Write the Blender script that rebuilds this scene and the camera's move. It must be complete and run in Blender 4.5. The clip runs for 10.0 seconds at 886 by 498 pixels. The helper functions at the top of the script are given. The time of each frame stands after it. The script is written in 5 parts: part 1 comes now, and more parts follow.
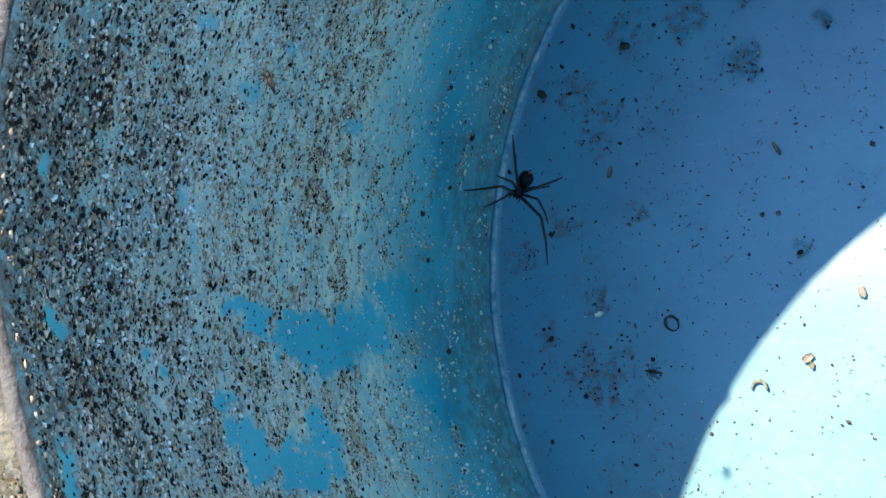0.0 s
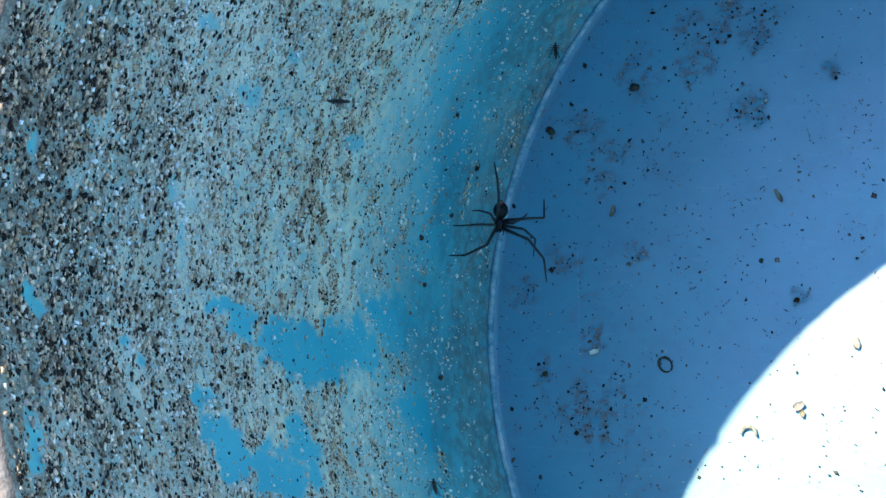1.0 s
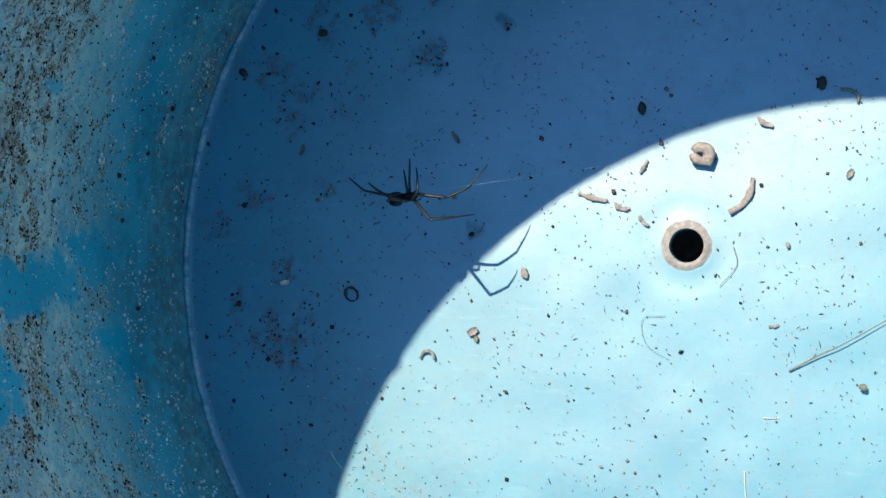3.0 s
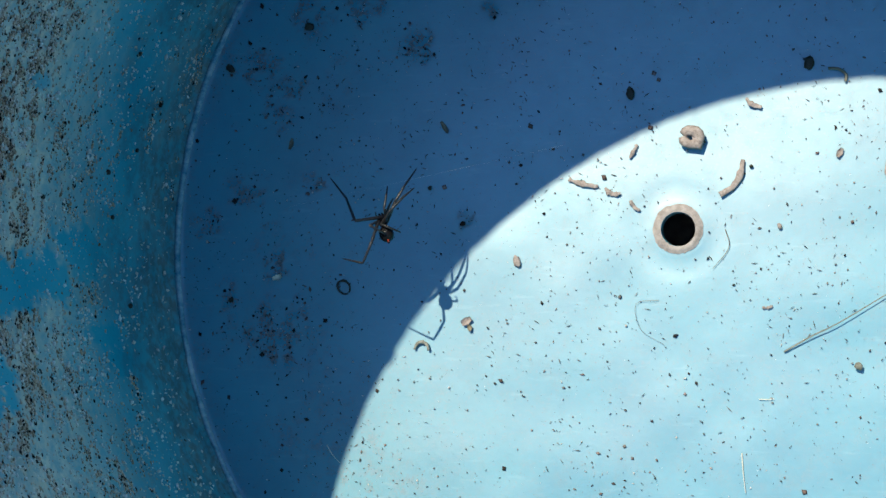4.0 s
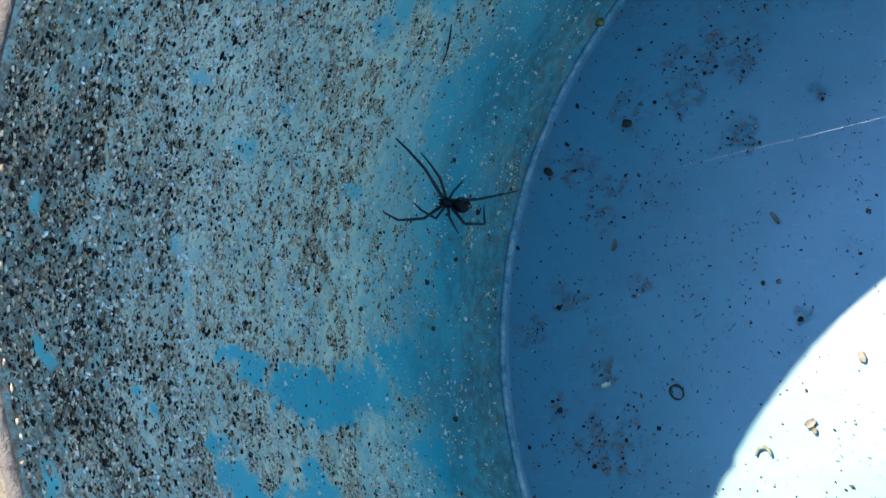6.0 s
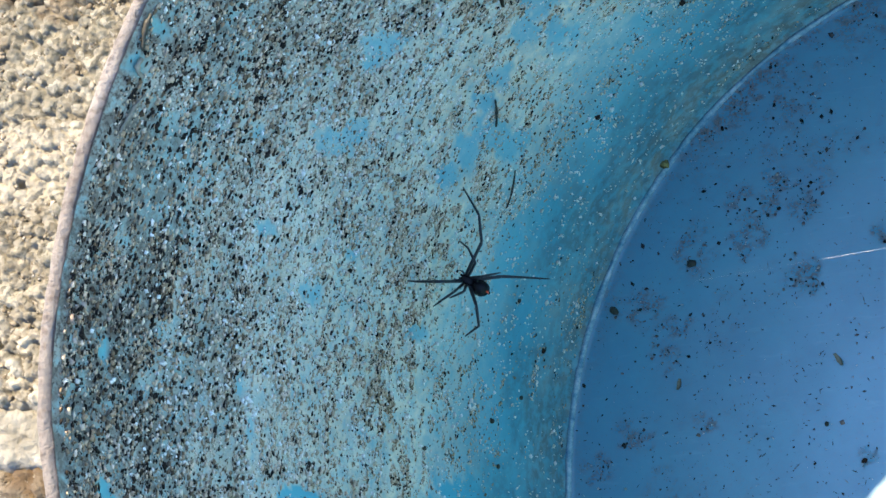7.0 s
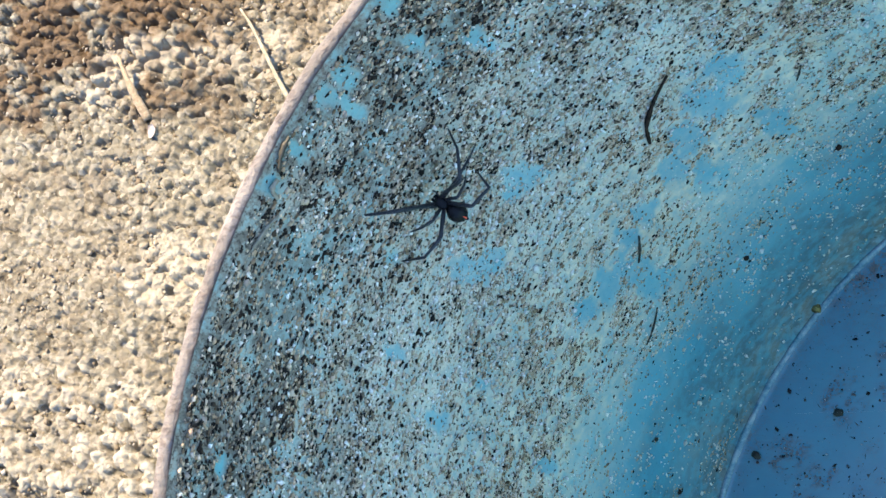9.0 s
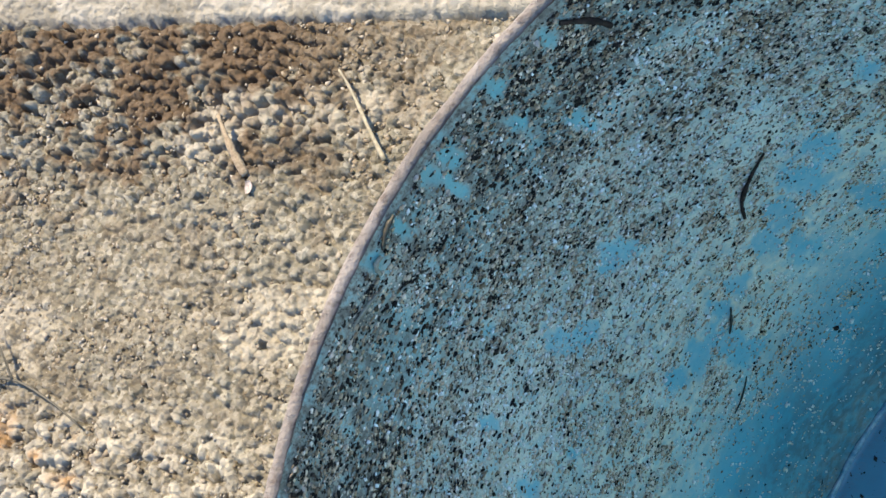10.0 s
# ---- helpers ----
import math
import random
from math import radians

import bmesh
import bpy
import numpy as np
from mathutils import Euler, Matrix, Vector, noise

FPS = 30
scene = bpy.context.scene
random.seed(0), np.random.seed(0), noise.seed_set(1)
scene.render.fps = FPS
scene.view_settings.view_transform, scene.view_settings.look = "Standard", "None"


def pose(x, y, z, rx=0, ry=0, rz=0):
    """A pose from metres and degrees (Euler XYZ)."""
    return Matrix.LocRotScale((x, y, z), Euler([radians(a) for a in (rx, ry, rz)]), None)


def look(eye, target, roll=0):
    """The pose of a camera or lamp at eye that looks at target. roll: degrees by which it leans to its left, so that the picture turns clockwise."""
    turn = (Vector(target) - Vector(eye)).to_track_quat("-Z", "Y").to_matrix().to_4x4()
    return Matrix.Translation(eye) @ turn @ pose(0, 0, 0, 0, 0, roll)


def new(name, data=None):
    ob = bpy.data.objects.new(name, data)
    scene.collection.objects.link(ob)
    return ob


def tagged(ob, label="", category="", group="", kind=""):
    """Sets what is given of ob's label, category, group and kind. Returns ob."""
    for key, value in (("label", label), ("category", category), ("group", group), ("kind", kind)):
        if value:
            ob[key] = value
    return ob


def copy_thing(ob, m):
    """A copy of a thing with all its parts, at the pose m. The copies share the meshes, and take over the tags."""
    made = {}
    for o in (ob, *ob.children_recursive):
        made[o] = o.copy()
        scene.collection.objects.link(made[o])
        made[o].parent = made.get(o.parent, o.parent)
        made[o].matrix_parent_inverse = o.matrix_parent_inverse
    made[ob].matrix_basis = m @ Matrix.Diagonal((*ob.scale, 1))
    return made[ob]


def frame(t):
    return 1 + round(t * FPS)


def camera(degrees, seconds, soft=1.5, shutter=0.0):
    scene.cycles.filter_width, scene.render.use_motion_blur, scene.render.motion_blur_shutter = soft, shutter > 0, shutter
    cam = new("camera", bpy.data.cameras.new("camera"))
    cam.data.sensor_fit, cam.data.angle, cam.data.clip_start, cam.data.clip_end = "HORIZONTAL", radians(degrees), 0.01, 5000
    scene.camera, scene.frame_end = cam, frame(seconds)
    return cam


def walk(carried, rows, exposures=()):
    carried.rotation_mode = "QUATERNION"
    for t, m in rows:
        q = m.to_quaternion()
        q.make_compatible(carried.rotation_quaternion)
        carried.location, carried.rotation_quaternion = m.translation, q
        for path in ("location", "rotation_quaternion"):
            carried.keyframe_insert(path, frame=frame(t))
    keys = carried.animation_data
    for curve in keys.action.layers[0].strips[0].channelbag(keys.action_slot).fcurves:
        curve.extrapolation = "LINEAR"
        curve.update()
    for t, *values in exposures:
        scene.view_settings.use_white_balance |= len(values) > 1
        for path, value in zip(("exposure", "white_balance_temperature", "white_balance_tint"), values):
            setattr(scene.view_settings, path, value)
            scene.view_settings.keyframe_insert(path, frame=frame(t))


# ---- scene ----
# ---- camera and walk ----
cam = camera(29.0, 10.0, soft=1.5)
PATH = [
    (0.0, pose(0.0312, -0.0097, 0.5884, 1.52, 22.17, -2.03)),
    (0.5, pose(0.0346, -0.0117, 0.5816, 5.02, 22.55, 0.59)),
    (1.0, pose(0.0458, -0.0260, 0.5854, 5.46, 23.34, 1.81)),
    (1.5, pose(0.0430, -0.0241, 0.5791, 5.47, 22.95, 1.84)),
    (2.0, pose(0.0458, -0.0255, 0.5809, 4.66, 20.44, 1.53)),
    (2.5, pose(0.0593, -0.0254, 0.6068, 3.31, 16.18, 1.33)),
    (3.0, pose(0.0595, -0.0226, 0.6203, 2.55, 13.23, 1.12)),
    (3.2, pose(0.0595, -0.0234, 0.6193, 2.28, 12.34, 1.00)),
    (4.3, pose(0.0596, -0.0330, 0.6184, 2.94, 14.15, -0.54)),
    (4.5, look((0.058, -0.031, 0.615), (-0.477, 0.079, -1.309), -79.2)),
    (5.0, look((0.052, -0.042, 0.588), (-0.600, 0.086, -1.298), -80.6)),
    (5.5, pose(0.0468, -0.0416, 0.5842, 4.74, 22.13, -2.08)),
    (5.7, pose(0.0496, -0.0406, 0.5862, 5.36, 23.19, -2.24)),
    (6.8, pose(0.0729, -0.0322, 0.6013, 9.46, 27.45, -1.80)),
    (7.0, pose(0.0716, -0.0322, 0.5994, 10.56, 27.69, -1.50)),
    (7.5, pose(0.0808, -0.0329, 0.5832, 14.17, 28.57, 1.00)),
    (8.0, pose(0.0825, -0.0359, 0.5823, 15.36, 30.36, 3.36)),
    (8.5, pose(0.0816, -0.0342, 0.5836, 15.37, 31.13, 3.65)),
    (9.0, pose(0.0817, -0.0263, 0.5915, 17.16, 32.64, 4.13)),
    (9.5, pose(0.0781, -0.0167, 0.6012, 19.09, 34.23, 5.18)),
    (10.0, pose(0.0806, -0.0153, 0.6047, 19.17, 34.47, 6.48)),
]
# seconds, stops, kelvin: the white balance drifts warmer as the sunlit blocks fill the view
LOOKS = [(0.0, 1.6, 5900), (0.5, 1.9, 5900), (1.0, 2.0, 5900), (2.0, 1.95, 5900), (2.5, 1.85, 5850), (3.0, 0.95, 5600), (3.2, 0.85, 5550), (4.5, 0.7, 5600), (5.0, 0.65, 5650), (5.5, 1.15, 5800),
         (7.0, 2.2, 6500), (7.5, 2.35, 6650), (8.5, 2.4, 6800), (9.0, 2.3, 6800), (9.5, 2.05, 6650), (10.0, 1.75, 6500)]
walk(cam, PATH, [(t, stops, kelvin, 2 + max(0, kelvin - 6000) / 110) for t, stops, kelvin in LOOKS])

# ---- world, sun ----
SUN_WAY = Vector((-0.0623, 0.1405, 0.2903)).normalized()
world = bpy.data.worlds.new("sky")
scene.world = world
world.use_nodes = True
wn = world.node_tree
sky = wn.nodes.new("ShaderNodeTexSky")
sky.sky_type, sky.sun_disc = "NISHITA", False
sky.sun_elevation = math.asin(SUN_WAY.z)
sky.dust_density = 0.2
sky.ozone_density = 7.0
sky.sun_rotation = math.atan2(SUN_WAY.x, SUN_WAY.y)
back = wn.nodes["Background"]
back.inputs["Strength"].default_value = 0.130
wn.links.new(sky.outputs[0], back.inputs["Color"])
sun_data = bpy.data.lights.new("sun", "SUN")
sun_data.energy, sun_data.angle, sun_data.color = 4.3, radians(0.55), (1.0, 0.80, 0.55)
sun = new("sun", sun_data)
sun.matrix_world = look(SUN_WAY * 5, (0, 0, 0))


# ---- noise in numbers, for relief and for where dirt clings ----
def hash2(ix, iy, seed):
    h = (ix.astype(np.int64) * 374761393 + iy.astype(np.int64) * 668265263 + seed * 974711) & 0xFFFFFFFF
    h = ((h ^ (h >> 13)) * 1274126177) & 0xFFFFFFFF
    return ((h ^ (h >> 16)) & 0xFFFF) / 65535.0


def vnoise(x, y, seed=0):
    ix, iy = np.floor(x), np.floor(y)
    fx, fy = x - ix, y - iy
    fx, fy = fx * fx * (3 - 2 * fx), fy * fy * (3 - 2 * fy)
    a, b = hash2(ix, iy, seed), hash2(ix + 1, iy, seed)
    c, d = hash2(ix, iy + 1, seed), hash2(ix + 1, iy + 1, seed)
    return (a * (1 - fx) + b * fx) * (1 - fy) + (c * (1 - fx) + d * fx) * fy


def fbm(x, y, octaves=4, seed=0):
    total, amp, norm = 0.0, 1.0, 0.0
    for k in range(octaves):
        total = total + amp * vnoise(x * 2 ** k, y * 2 ** k, seed + 31 * k)
        norm += amp
        amp *= 0.55
    return total / norm


def cells(x, y, seed=0):
    """Distance to the nearest of jittered points, one a unit square, and that point's own number."""
    ix, iy = np.floor(x), np.floor(y)
    best, own = np.full(np.shape(x), 9.0), np.zeros(np.shape(x))
    for dx in (-1, 0, 1):
        for dy in (-1, 0, 1):
            px = ix + dx + hash2(ix + dx, iy + dy, seed)
            py = iy + dy + hash2(ix + dx, iy + dy, seed + 7)
            d = np.hypot(px - x, py - y)
            own = np.where(d < best, hash2(ix + dx, iy + dy, seed + 13), own)
            best = np.minimum(d, best)
    return best, own


def smooth(a, b, x):
    t = np.clip((x - a) / (b - a), 0, 1)
    return t * t * (3 - 2 * t)


# ---- materials ----
class Mat:
    """A node material, with short ways to add nodes."""

    def __init__(self, name, rough=0.6, metal=0.0, spec=0.5):
        self.m = bpy.data.materials.new(name)
        self.m.use_nodes = True
        self.t = self.m.node_tree
        self.b = self.t.nodes["Principled BSDF"]
        self.b.inputs["Roughness"].default_value = rough
        self.b.inputs["Metallic"].default_value = metal
        self.b.inputs["Specular IOR Level"].default_value = spec
        self.coord = self.t.nodes.new("ShaderNodeTexCoord").outputs["Object"]

    def put(self, socket, value):
        if hasattr(value, "links"):
            self.t.links.new(value, socket)
        elif isinstance(value, tuple) and len(value) == 3:
            socket.default_value = (*value, 1.0)
        else:
            socket.default_value = value

    def noise(self, scale, detail=4.0, rough=0.55, stretch=None):
        n = self.t.nodes.new("ShaderNodeTexNoise")
        n.inputs["Scale"].default_value, n.inputs["Detail"].default_value = scale, detail
        n.inputs["Roughness"].default_value = rough
        src = self.coord
        if stretch:
            mp = self.t.nodes.new("ShaderNodeMapping")
            mp.inputs["Scale"].default_value = stretch
            self.t.links.new(src, mp.inputs["Vector"])
            src = mp.outputs[0]
        self.t.links.new(src, n.inputs["Vector"])
        return n.outputs["Fac"]

    def voronoi(self, scale, feature="F1", out="Distance"):
        n = self.t.nodes.new("ShaderNodeTexVoronoi")
        n.feature = feature
        n.inputs["Scale"].default_value = scale
        self.t.links.new(self.coord, n.inputs["Vector"])
        return n.outputs[out]

    def ramp(self, fac, stops):
        n = self.t.nodes.new("ShaderNodeValToRGB")
        els = n.color_ramp.elements
        while len(els) < len(stops):
            els.new(0.5)
        for el, (pos, col) in zip(els, stops):
            el.position = pos
            el.color = (*col, 1.0) if isinstance(col, tuple) else (col, col, col, 1.0)
        self.put(n.inputs["Fac"], fac)
        return n.outputs["Color"]

    def mix(self, fac, a, b, mode="MIX"):
        n = self.t.nodes.new("ShaderNodeMix")
        n.data_type, n.blend_type = "RGBA", mode
        self.put(n.inputs[0], fac)
        self.put(n.inputs[6], a)
        self.put(n.inputs[7], b)
        return n.outputs[2]

    def math(self, op, a, b=0.0):
        n = self.t.nodes.new("ShaderNodeMath")
        n.operation, n.use_clamp = op, op in ("MULTIPLY", "ADD")
        self.put(n.inputs[0], a)
        self.put(n.inputs[1], b)
        return n.outputs[0]

    def attribute(self, name):
        n = self.t.nodes.new("ShaderNodeAttribute")
        n.attribute_name = name
        return n.outputs["Fac"]

    def island(self):
        return self.t.nodes.new("ShaderNodeNewGeometry").outputs["Random Per Island"]

    def own(self):
        return self.t.nodes.new("ShaderNodeObjectInfo").outputs["Random"]

    def bump(self, height, strength=0.4, distance=0.0005):
        n = self.t.nodes.new("ShaderNodeBump")
        n.inputs["Strength"].default_value, n.inputs["Distance"].default_value = strength, distance
        self.t.links.new(height, n.inputs["Height"])
        self.t.links.new(n.outputs[0], self.b.inputs["Normal"])

    def colour(self, c):
        self.put(self.b.inputs["Base Color"], c)
        return self

    def rough(self, r):
        self.put(self.b.inputs["Roughness"], r)
        return self


def specks(m, col, scale, r0, r1, share, tone, amount):
    """Small dots of one tone over a colour, kept in some places only."""
    dots = m.ramp(m.voronoi(scale), [(r0, 1.0), (r1, 0.0)])
    keep = m.ramp(m.noise(scale * 0.8, 1.0), [(share, 0.0), (share + 0.05, 1.0)])
    return m.mix(m.math("MULTIPLY", dots, m.math("MULTIPLY", keep, amount)), col, tone)


def wall_plastic():
    """Blue moulded plastic, a little faded towards the top, under a grey film ('film'), caked dirt ('grime') and a dark
    layer of black-brown grime with corner shade painted in.
    """
    m = Mat("blue_plastic_grimy", 0.5, 0.0, 0.5)
    base = m.mix(m.ramp(m.noise(22.0, 6.0, 0.62), [(0.38, 0.0), (0.62, 1.0)]), (0.045, 0.325, 0.45), (0.095, 0.41, 0.52))
    xyz = m.t.nodes.new("ShaderNodeSeparateXYZ")
    m.t.links.new(m.coord, xyz.inputs[0])
    faded = m.ramp(m.math("MULTIPLY", xyz.outputs["Z"], 3.3), [(0.10, 0.0), (0.55, 0.25), (0.92, 0.7)])
    base = m.mix(faded, base, (0.14, 0.37, 0.345))
    grime, film = m.attribute("grime"), m.attribute("film")
    fine, mid = m.noise(900.0, 3.0, 0.7), m.noise(260.0, 4.0, 0.65)
    thin = m.mix(m.ramp(m.noise(70.0, 5.0, 0.6), [(0.35, 0.0), (0.65, 1.0)]), (0.68, 0.535, 0.375), (0.90, 0.74, 0.545))
    col = m.mix(m.math("MULTIPLY", film, m.ramp(mid, [(0.36, 0.45), (0.60, 1.0)])), base, thin)
    caked = m.mix(m.ramp(mid, [(0.40, 0.0), (0.62, 1.0)]), (0.34, 0.28, 0.205), (0.64, 0.55, 0.43))
    caked = m.mix(m.ramp(fine, [(0.50, 0.0), (0.62, 0.85)]), caked, (0.035, 0.030, 0.026))
    col = m.mix(m.math("MULTIPLY", grime, m.ramp(m.mix(0.5, fine, mid), [(0.40, 0.15), (0.56, 1.0)])), col, caked)
    # grime below the edge and the foot's painted shade share this dark tone
    col = m.mix(m.math("MULTIPLY", m.attribute("soot_and_shade"), m.ramp(mid, [(0.38, 0.25), (0.58, 0.9)])), col, (0.042, 0.033, 0.024))
    some = m.math("ADD", film, 0.25)
    col = specks(m, col, 520.0, 0.12, 0.18, 0.55, (0.03, 0.03, 0.028), some)
    col = specks(m, col, 300.0, 0.06, 0.10, 0.60, (0.05, 0.042, 0.036), some)
    col = specks(m, col, 410.0, 0.045, 0.08, 0.60, (0.75, 0.78, 0.78), some)
    m.colour(col)
    m.rough(m.ramp(film, [(0.0, 0.5), (0.6, 0.85)]))
    m.bump(m.math("ADD", m.math("MULTIPLY", fine, 0.5), m.noise(120.0, 3.0)), 0.25, 0.0006)
    return m.m


def floor_plastic():
    """The drum's bottom: blue plastic dulled by a fine pale dust, with ragged crusts of dried dirt where 'grime' is high."""
    m = Mat("blue_plastic_floor", 0.46, 0.0, 1.0)
    m.b.inputs["Coat Weight"].default_value, m.b.inputs["Coat Roughness"].default_value, m.b.inputs["Coat IOR"].default_value = 1.0, 0.22, 1.5
    m.b.inputs["IOR"].default_value = 1.82
    base = m.mix(m.ramp(m.noise(20.0, 6.0, 0.62), [(0.36, 0.0), (0.64, 1.0)]), (0.004, 0.166, 0.266), (0.012, 0.215, 0.316))
    base = m.mix(m.ramp(m.noise(130.0, 5.0, 0.65), [(0.45, 0.0), (0.75, 0.5)]), base, (0.030, 0.225, 0.335))
    base = m.mix(m.ramp(m.noise(60.0, 4.0, 0.6, (1.0, 5.0, 1.0)), [(0.60, 0.0), (0.72, 0.45)]), base, (0.08, 0.27, 0.37))
    grime = m.attribute("grime")
    fine, mid = m.noise(1100.0, 3.0, 0.7), m.noise(330.0, 4.0, 0.65)
    crust = m.mix(m.ramp(fine, [(0.40, 0.0), (0.62, 1.0)]), (0.022, 0.022, 0.024), (0.17, 0.115, 0.105))
    col = m.mix(m.math("MULTIPLY", grime, m.ramp(m.mix(0.45, mid, fine), [(0.46, 0.0), (0.53, 1.0)])), base, crust)
    some = m.math("ADD", grime, 0.5)
    col = m.mix(m.ramp(m.noise(620.0, 4.0, 0.7), [(0.54, 0.0), (0.66, 0.4)]), col, (0.07, 0.16, 0.22))
    col = specks(m, col, 520.0, 0.10, 0.16, 0.55, (0.05, 0.06, 0.065), some)
    col = specks(m, col, 410.0, 0.04, 0.07, 0.62, (0.75, 0.78, 0.78), some)
    m.colour(col)
    m.rough(m.ramp(grime, [(0.0, 0.46), (0.8, 0.8)]))
    m.put(m.b.inputs["Coat Weight"], m.ramp(grime, [(0.05, 1.0), (0.5, 0.0)]))
    m.bump(m.math("ADD", m.math("MULTIPLY", fine, 0.4), m.noise(150.0, 3.0)), 0.12, 0.0004)
    return m.m


M_WALL = wall_plastic()
M_FLOOR = floor_plastic()


def cut_edge_material():
    m = Mat("weathered_cut_edge", 0.8)
    c = m.ramp(m.noise(55.0, 5.0), [(0.3, (0.130, 0.113, 0.101)), (0.55, (0.180, 0.160, 0.146)), (0.75, (0.245, 0.222, 0.206))])
    c = m.mix(m.ramp(m.noise(420.0, 4.0), [(0.50, 0.0), (0.68, 0.75)]), c, (0.085, 0.065, 0.055))
    m.colour(c)
    m.bump(m.noise(500.0, 5.0, 0.7), 1.0, 0.0016)
    return m.m


M_EDGE = cut_edge_material()


def grit_material(name, stops, tint=None):
    """Loose grains, each of its own tone; the tint comes over them in drifts."""
    m = Mat(name, 0.95, 0.0, 0.15)
    c = m.ramp(m.island(), stops)
    if tint:
        drift = m.mix(0.4, m.noise(38.0, 4.0, 0.6), m.noise(170.0, 3.0, 0.6))
        c = m.mix(m.ramp(drift, [(0.42, 0.0), (0.58, 0.8)]), c, m.mix(1.0, c, tint, "MULTIPLY"))
    m.colour(m.mix(m.ramp(m.noise(1800.0, 2.0), [(0.4, 0.0), (0.75, 0.4)]), c, m.mix(0.5, c, (0.05, 0.045, 0.04))))
    return m.m


M_GRIT = grit_material("stuck_grit", [
    (0.0, (0.010, 0.009, 0.008)), (0.12, (0.03, 0.024, 0.02)), (0.18, (0.17, 0.13, 0.095)), (0.33, (0.42, 0.32, 0.205)),
    (0.50, (0.65, 0.495, 0.345)), (0.72, (0.82, 0.635, 0.465)), (0.90, (0.92, 0.755, 0.58)), (1.0, (0.96, 0.89, 0.80))], (0.80, 0.67, 0.56))
M_GRIT_DARK = grit_material("dark_grit", [
    (0.0, (0.010, 0.008, 0.006)), (0.42, (0.035, 0.025, 0.018)), (0.54, (0.19, 0.125, 0.072)), (0.75, (0.45, 0.31, 0.19)), (0.93, (0.66, 0.50, 0.335)), (1.0, (0.80, 0.68, 0.52))])
M_SPARK = grit_material("white_sand", [(0.0, (0.70, 0.63, 0.52)), (1.0, (0.97, 0.93, 0.85))])
M_SPECK = grit_material("floor_specks", [
    (0.0, (0.03, 0.034, 0.036)), (0.25, (0.06, 0.060, 0.060)), (0.45, (0.12, 0.113, 0.11)), (0.85, (0.24, 0.215, 0.205)), (0.97, (0.6, 0.58, 0.56))])
M_SCRAP = grit_material("dirt_scraps", [
    (0.0, (0.012, 0.012, 0.013)), (0.5, (0.045, 0.038, 0.036)), (0.7, (0.15, 0.105, 0.095)), (0.92, (0.30, 0.22, 0.20)), (1.0, (0.62, 0.58, 0.54))])
M_SLIVER = grit_material("dry_slivers", [
    (0.0, (0.03, 0.036, 0.038)), (0.5, (0.085, 0.095, 0.095)), (0.9, (0.20, 0.195, 0.18)), (1.0, (0.55, 0.52, 0.47))])
M_CRUMB = grit_material("pale_crumbs", [
    (0.0, (0.28, 0.205, 0.15)), (0.5, (0.44, 0.34, 0.26)), (1.0, (0.62, 0.51, 0.40))])


def concrete_material():
    m = Mat("weathered_concrete", 0.92, 0.0, 0.3)
    c = m.ramp(m.noise(9.0, 6.0), [(0.25, (0.108, 0.097, 0.069)), (0.5, (0.163, 0.155, 0.123)), (0.75, (0.232, 0.226, 0.192))])
    grains = m.ramp(m.voronoi(430.0, "F1", "Color"), [(0.1, (0.050, 0.040, 0.026)), (0.5, (0.148, 0.137, 0.108)), (0.9, (0.31, 0.295, 0.25))])
    c = m.mix(0.55, c, grains)
    stain = m.attribute("stain")
    c = m.mix(m.math("MULTIPLY", stain, 0.85), c, (0.075, 0.047, 0.025))
    c = m.mix(m.math("MULTIPLY", m.attribute("chalk"), 0.8), c, (0.35, 0.325, 0.27))
    c = m.mix(m.math("MULTIPLY", m.attribute("rust"), 0.85), c, (0.26, 0.13, 0.03))
    m.colour(c)
    m.bump(m.math("ADD", m.noise(650.0, 5.0, 0.7), m.math("MULTIPLY", m.voronoi(400.0), 0.6)), 0.8, 0.0018)
    return m.m


M_CONCRETE = concrete_material()


def mortar_material():
    m = Mat("white_mortar", 0.95, 0.0, 0.2)
    c = m.ramp(m.noise(60.0, 5.0), [(0.3, (0.16, 0.15, 0.125)), (0.5, (0.25, 0.24, 0.21)), (0.7, (0.34, 0.33, 0.30))])
    m.colour(c)
    m.bump(m.noise(500.0, 5.0, 0.7), 1.0, 0.002)
    return m.m


M_MORTAR = mortar_material()


def soil_material():
    m = Mat("dry_soil", 0.95, 0.0, 0.2)
    c = m.ramp(m.noise(3.0, 8.0), [(0.3, (0.16, 0.12, 0.08)), (0.7, (0.27, 0.21, 0.15))])
    m.colour(m.mix(m.ramp(m.noise(300.0, 3.0), [(0.4, 0.0), (0.7, 0.6)]), c, (0.10, 0.08, 0.055)))
    m.bump(m.noise(150.0, 6.0), 0.8, 0.004)
    return m.m


M_SOIL = soil_material()


def organic(name, a, b, rough=0.75, scale=600.0, spec=0.35):
    m = Mat(name, rough, 0.0, spec)
    n = m.noise(scale, 4.0, 0.65)
    m.colour(m.mix(m.ramp(n, [(0.3, 0.0), (0.7, 1.0)]), a, b))
    m.bump(n, 0.5, 0.0003)
    return m.m


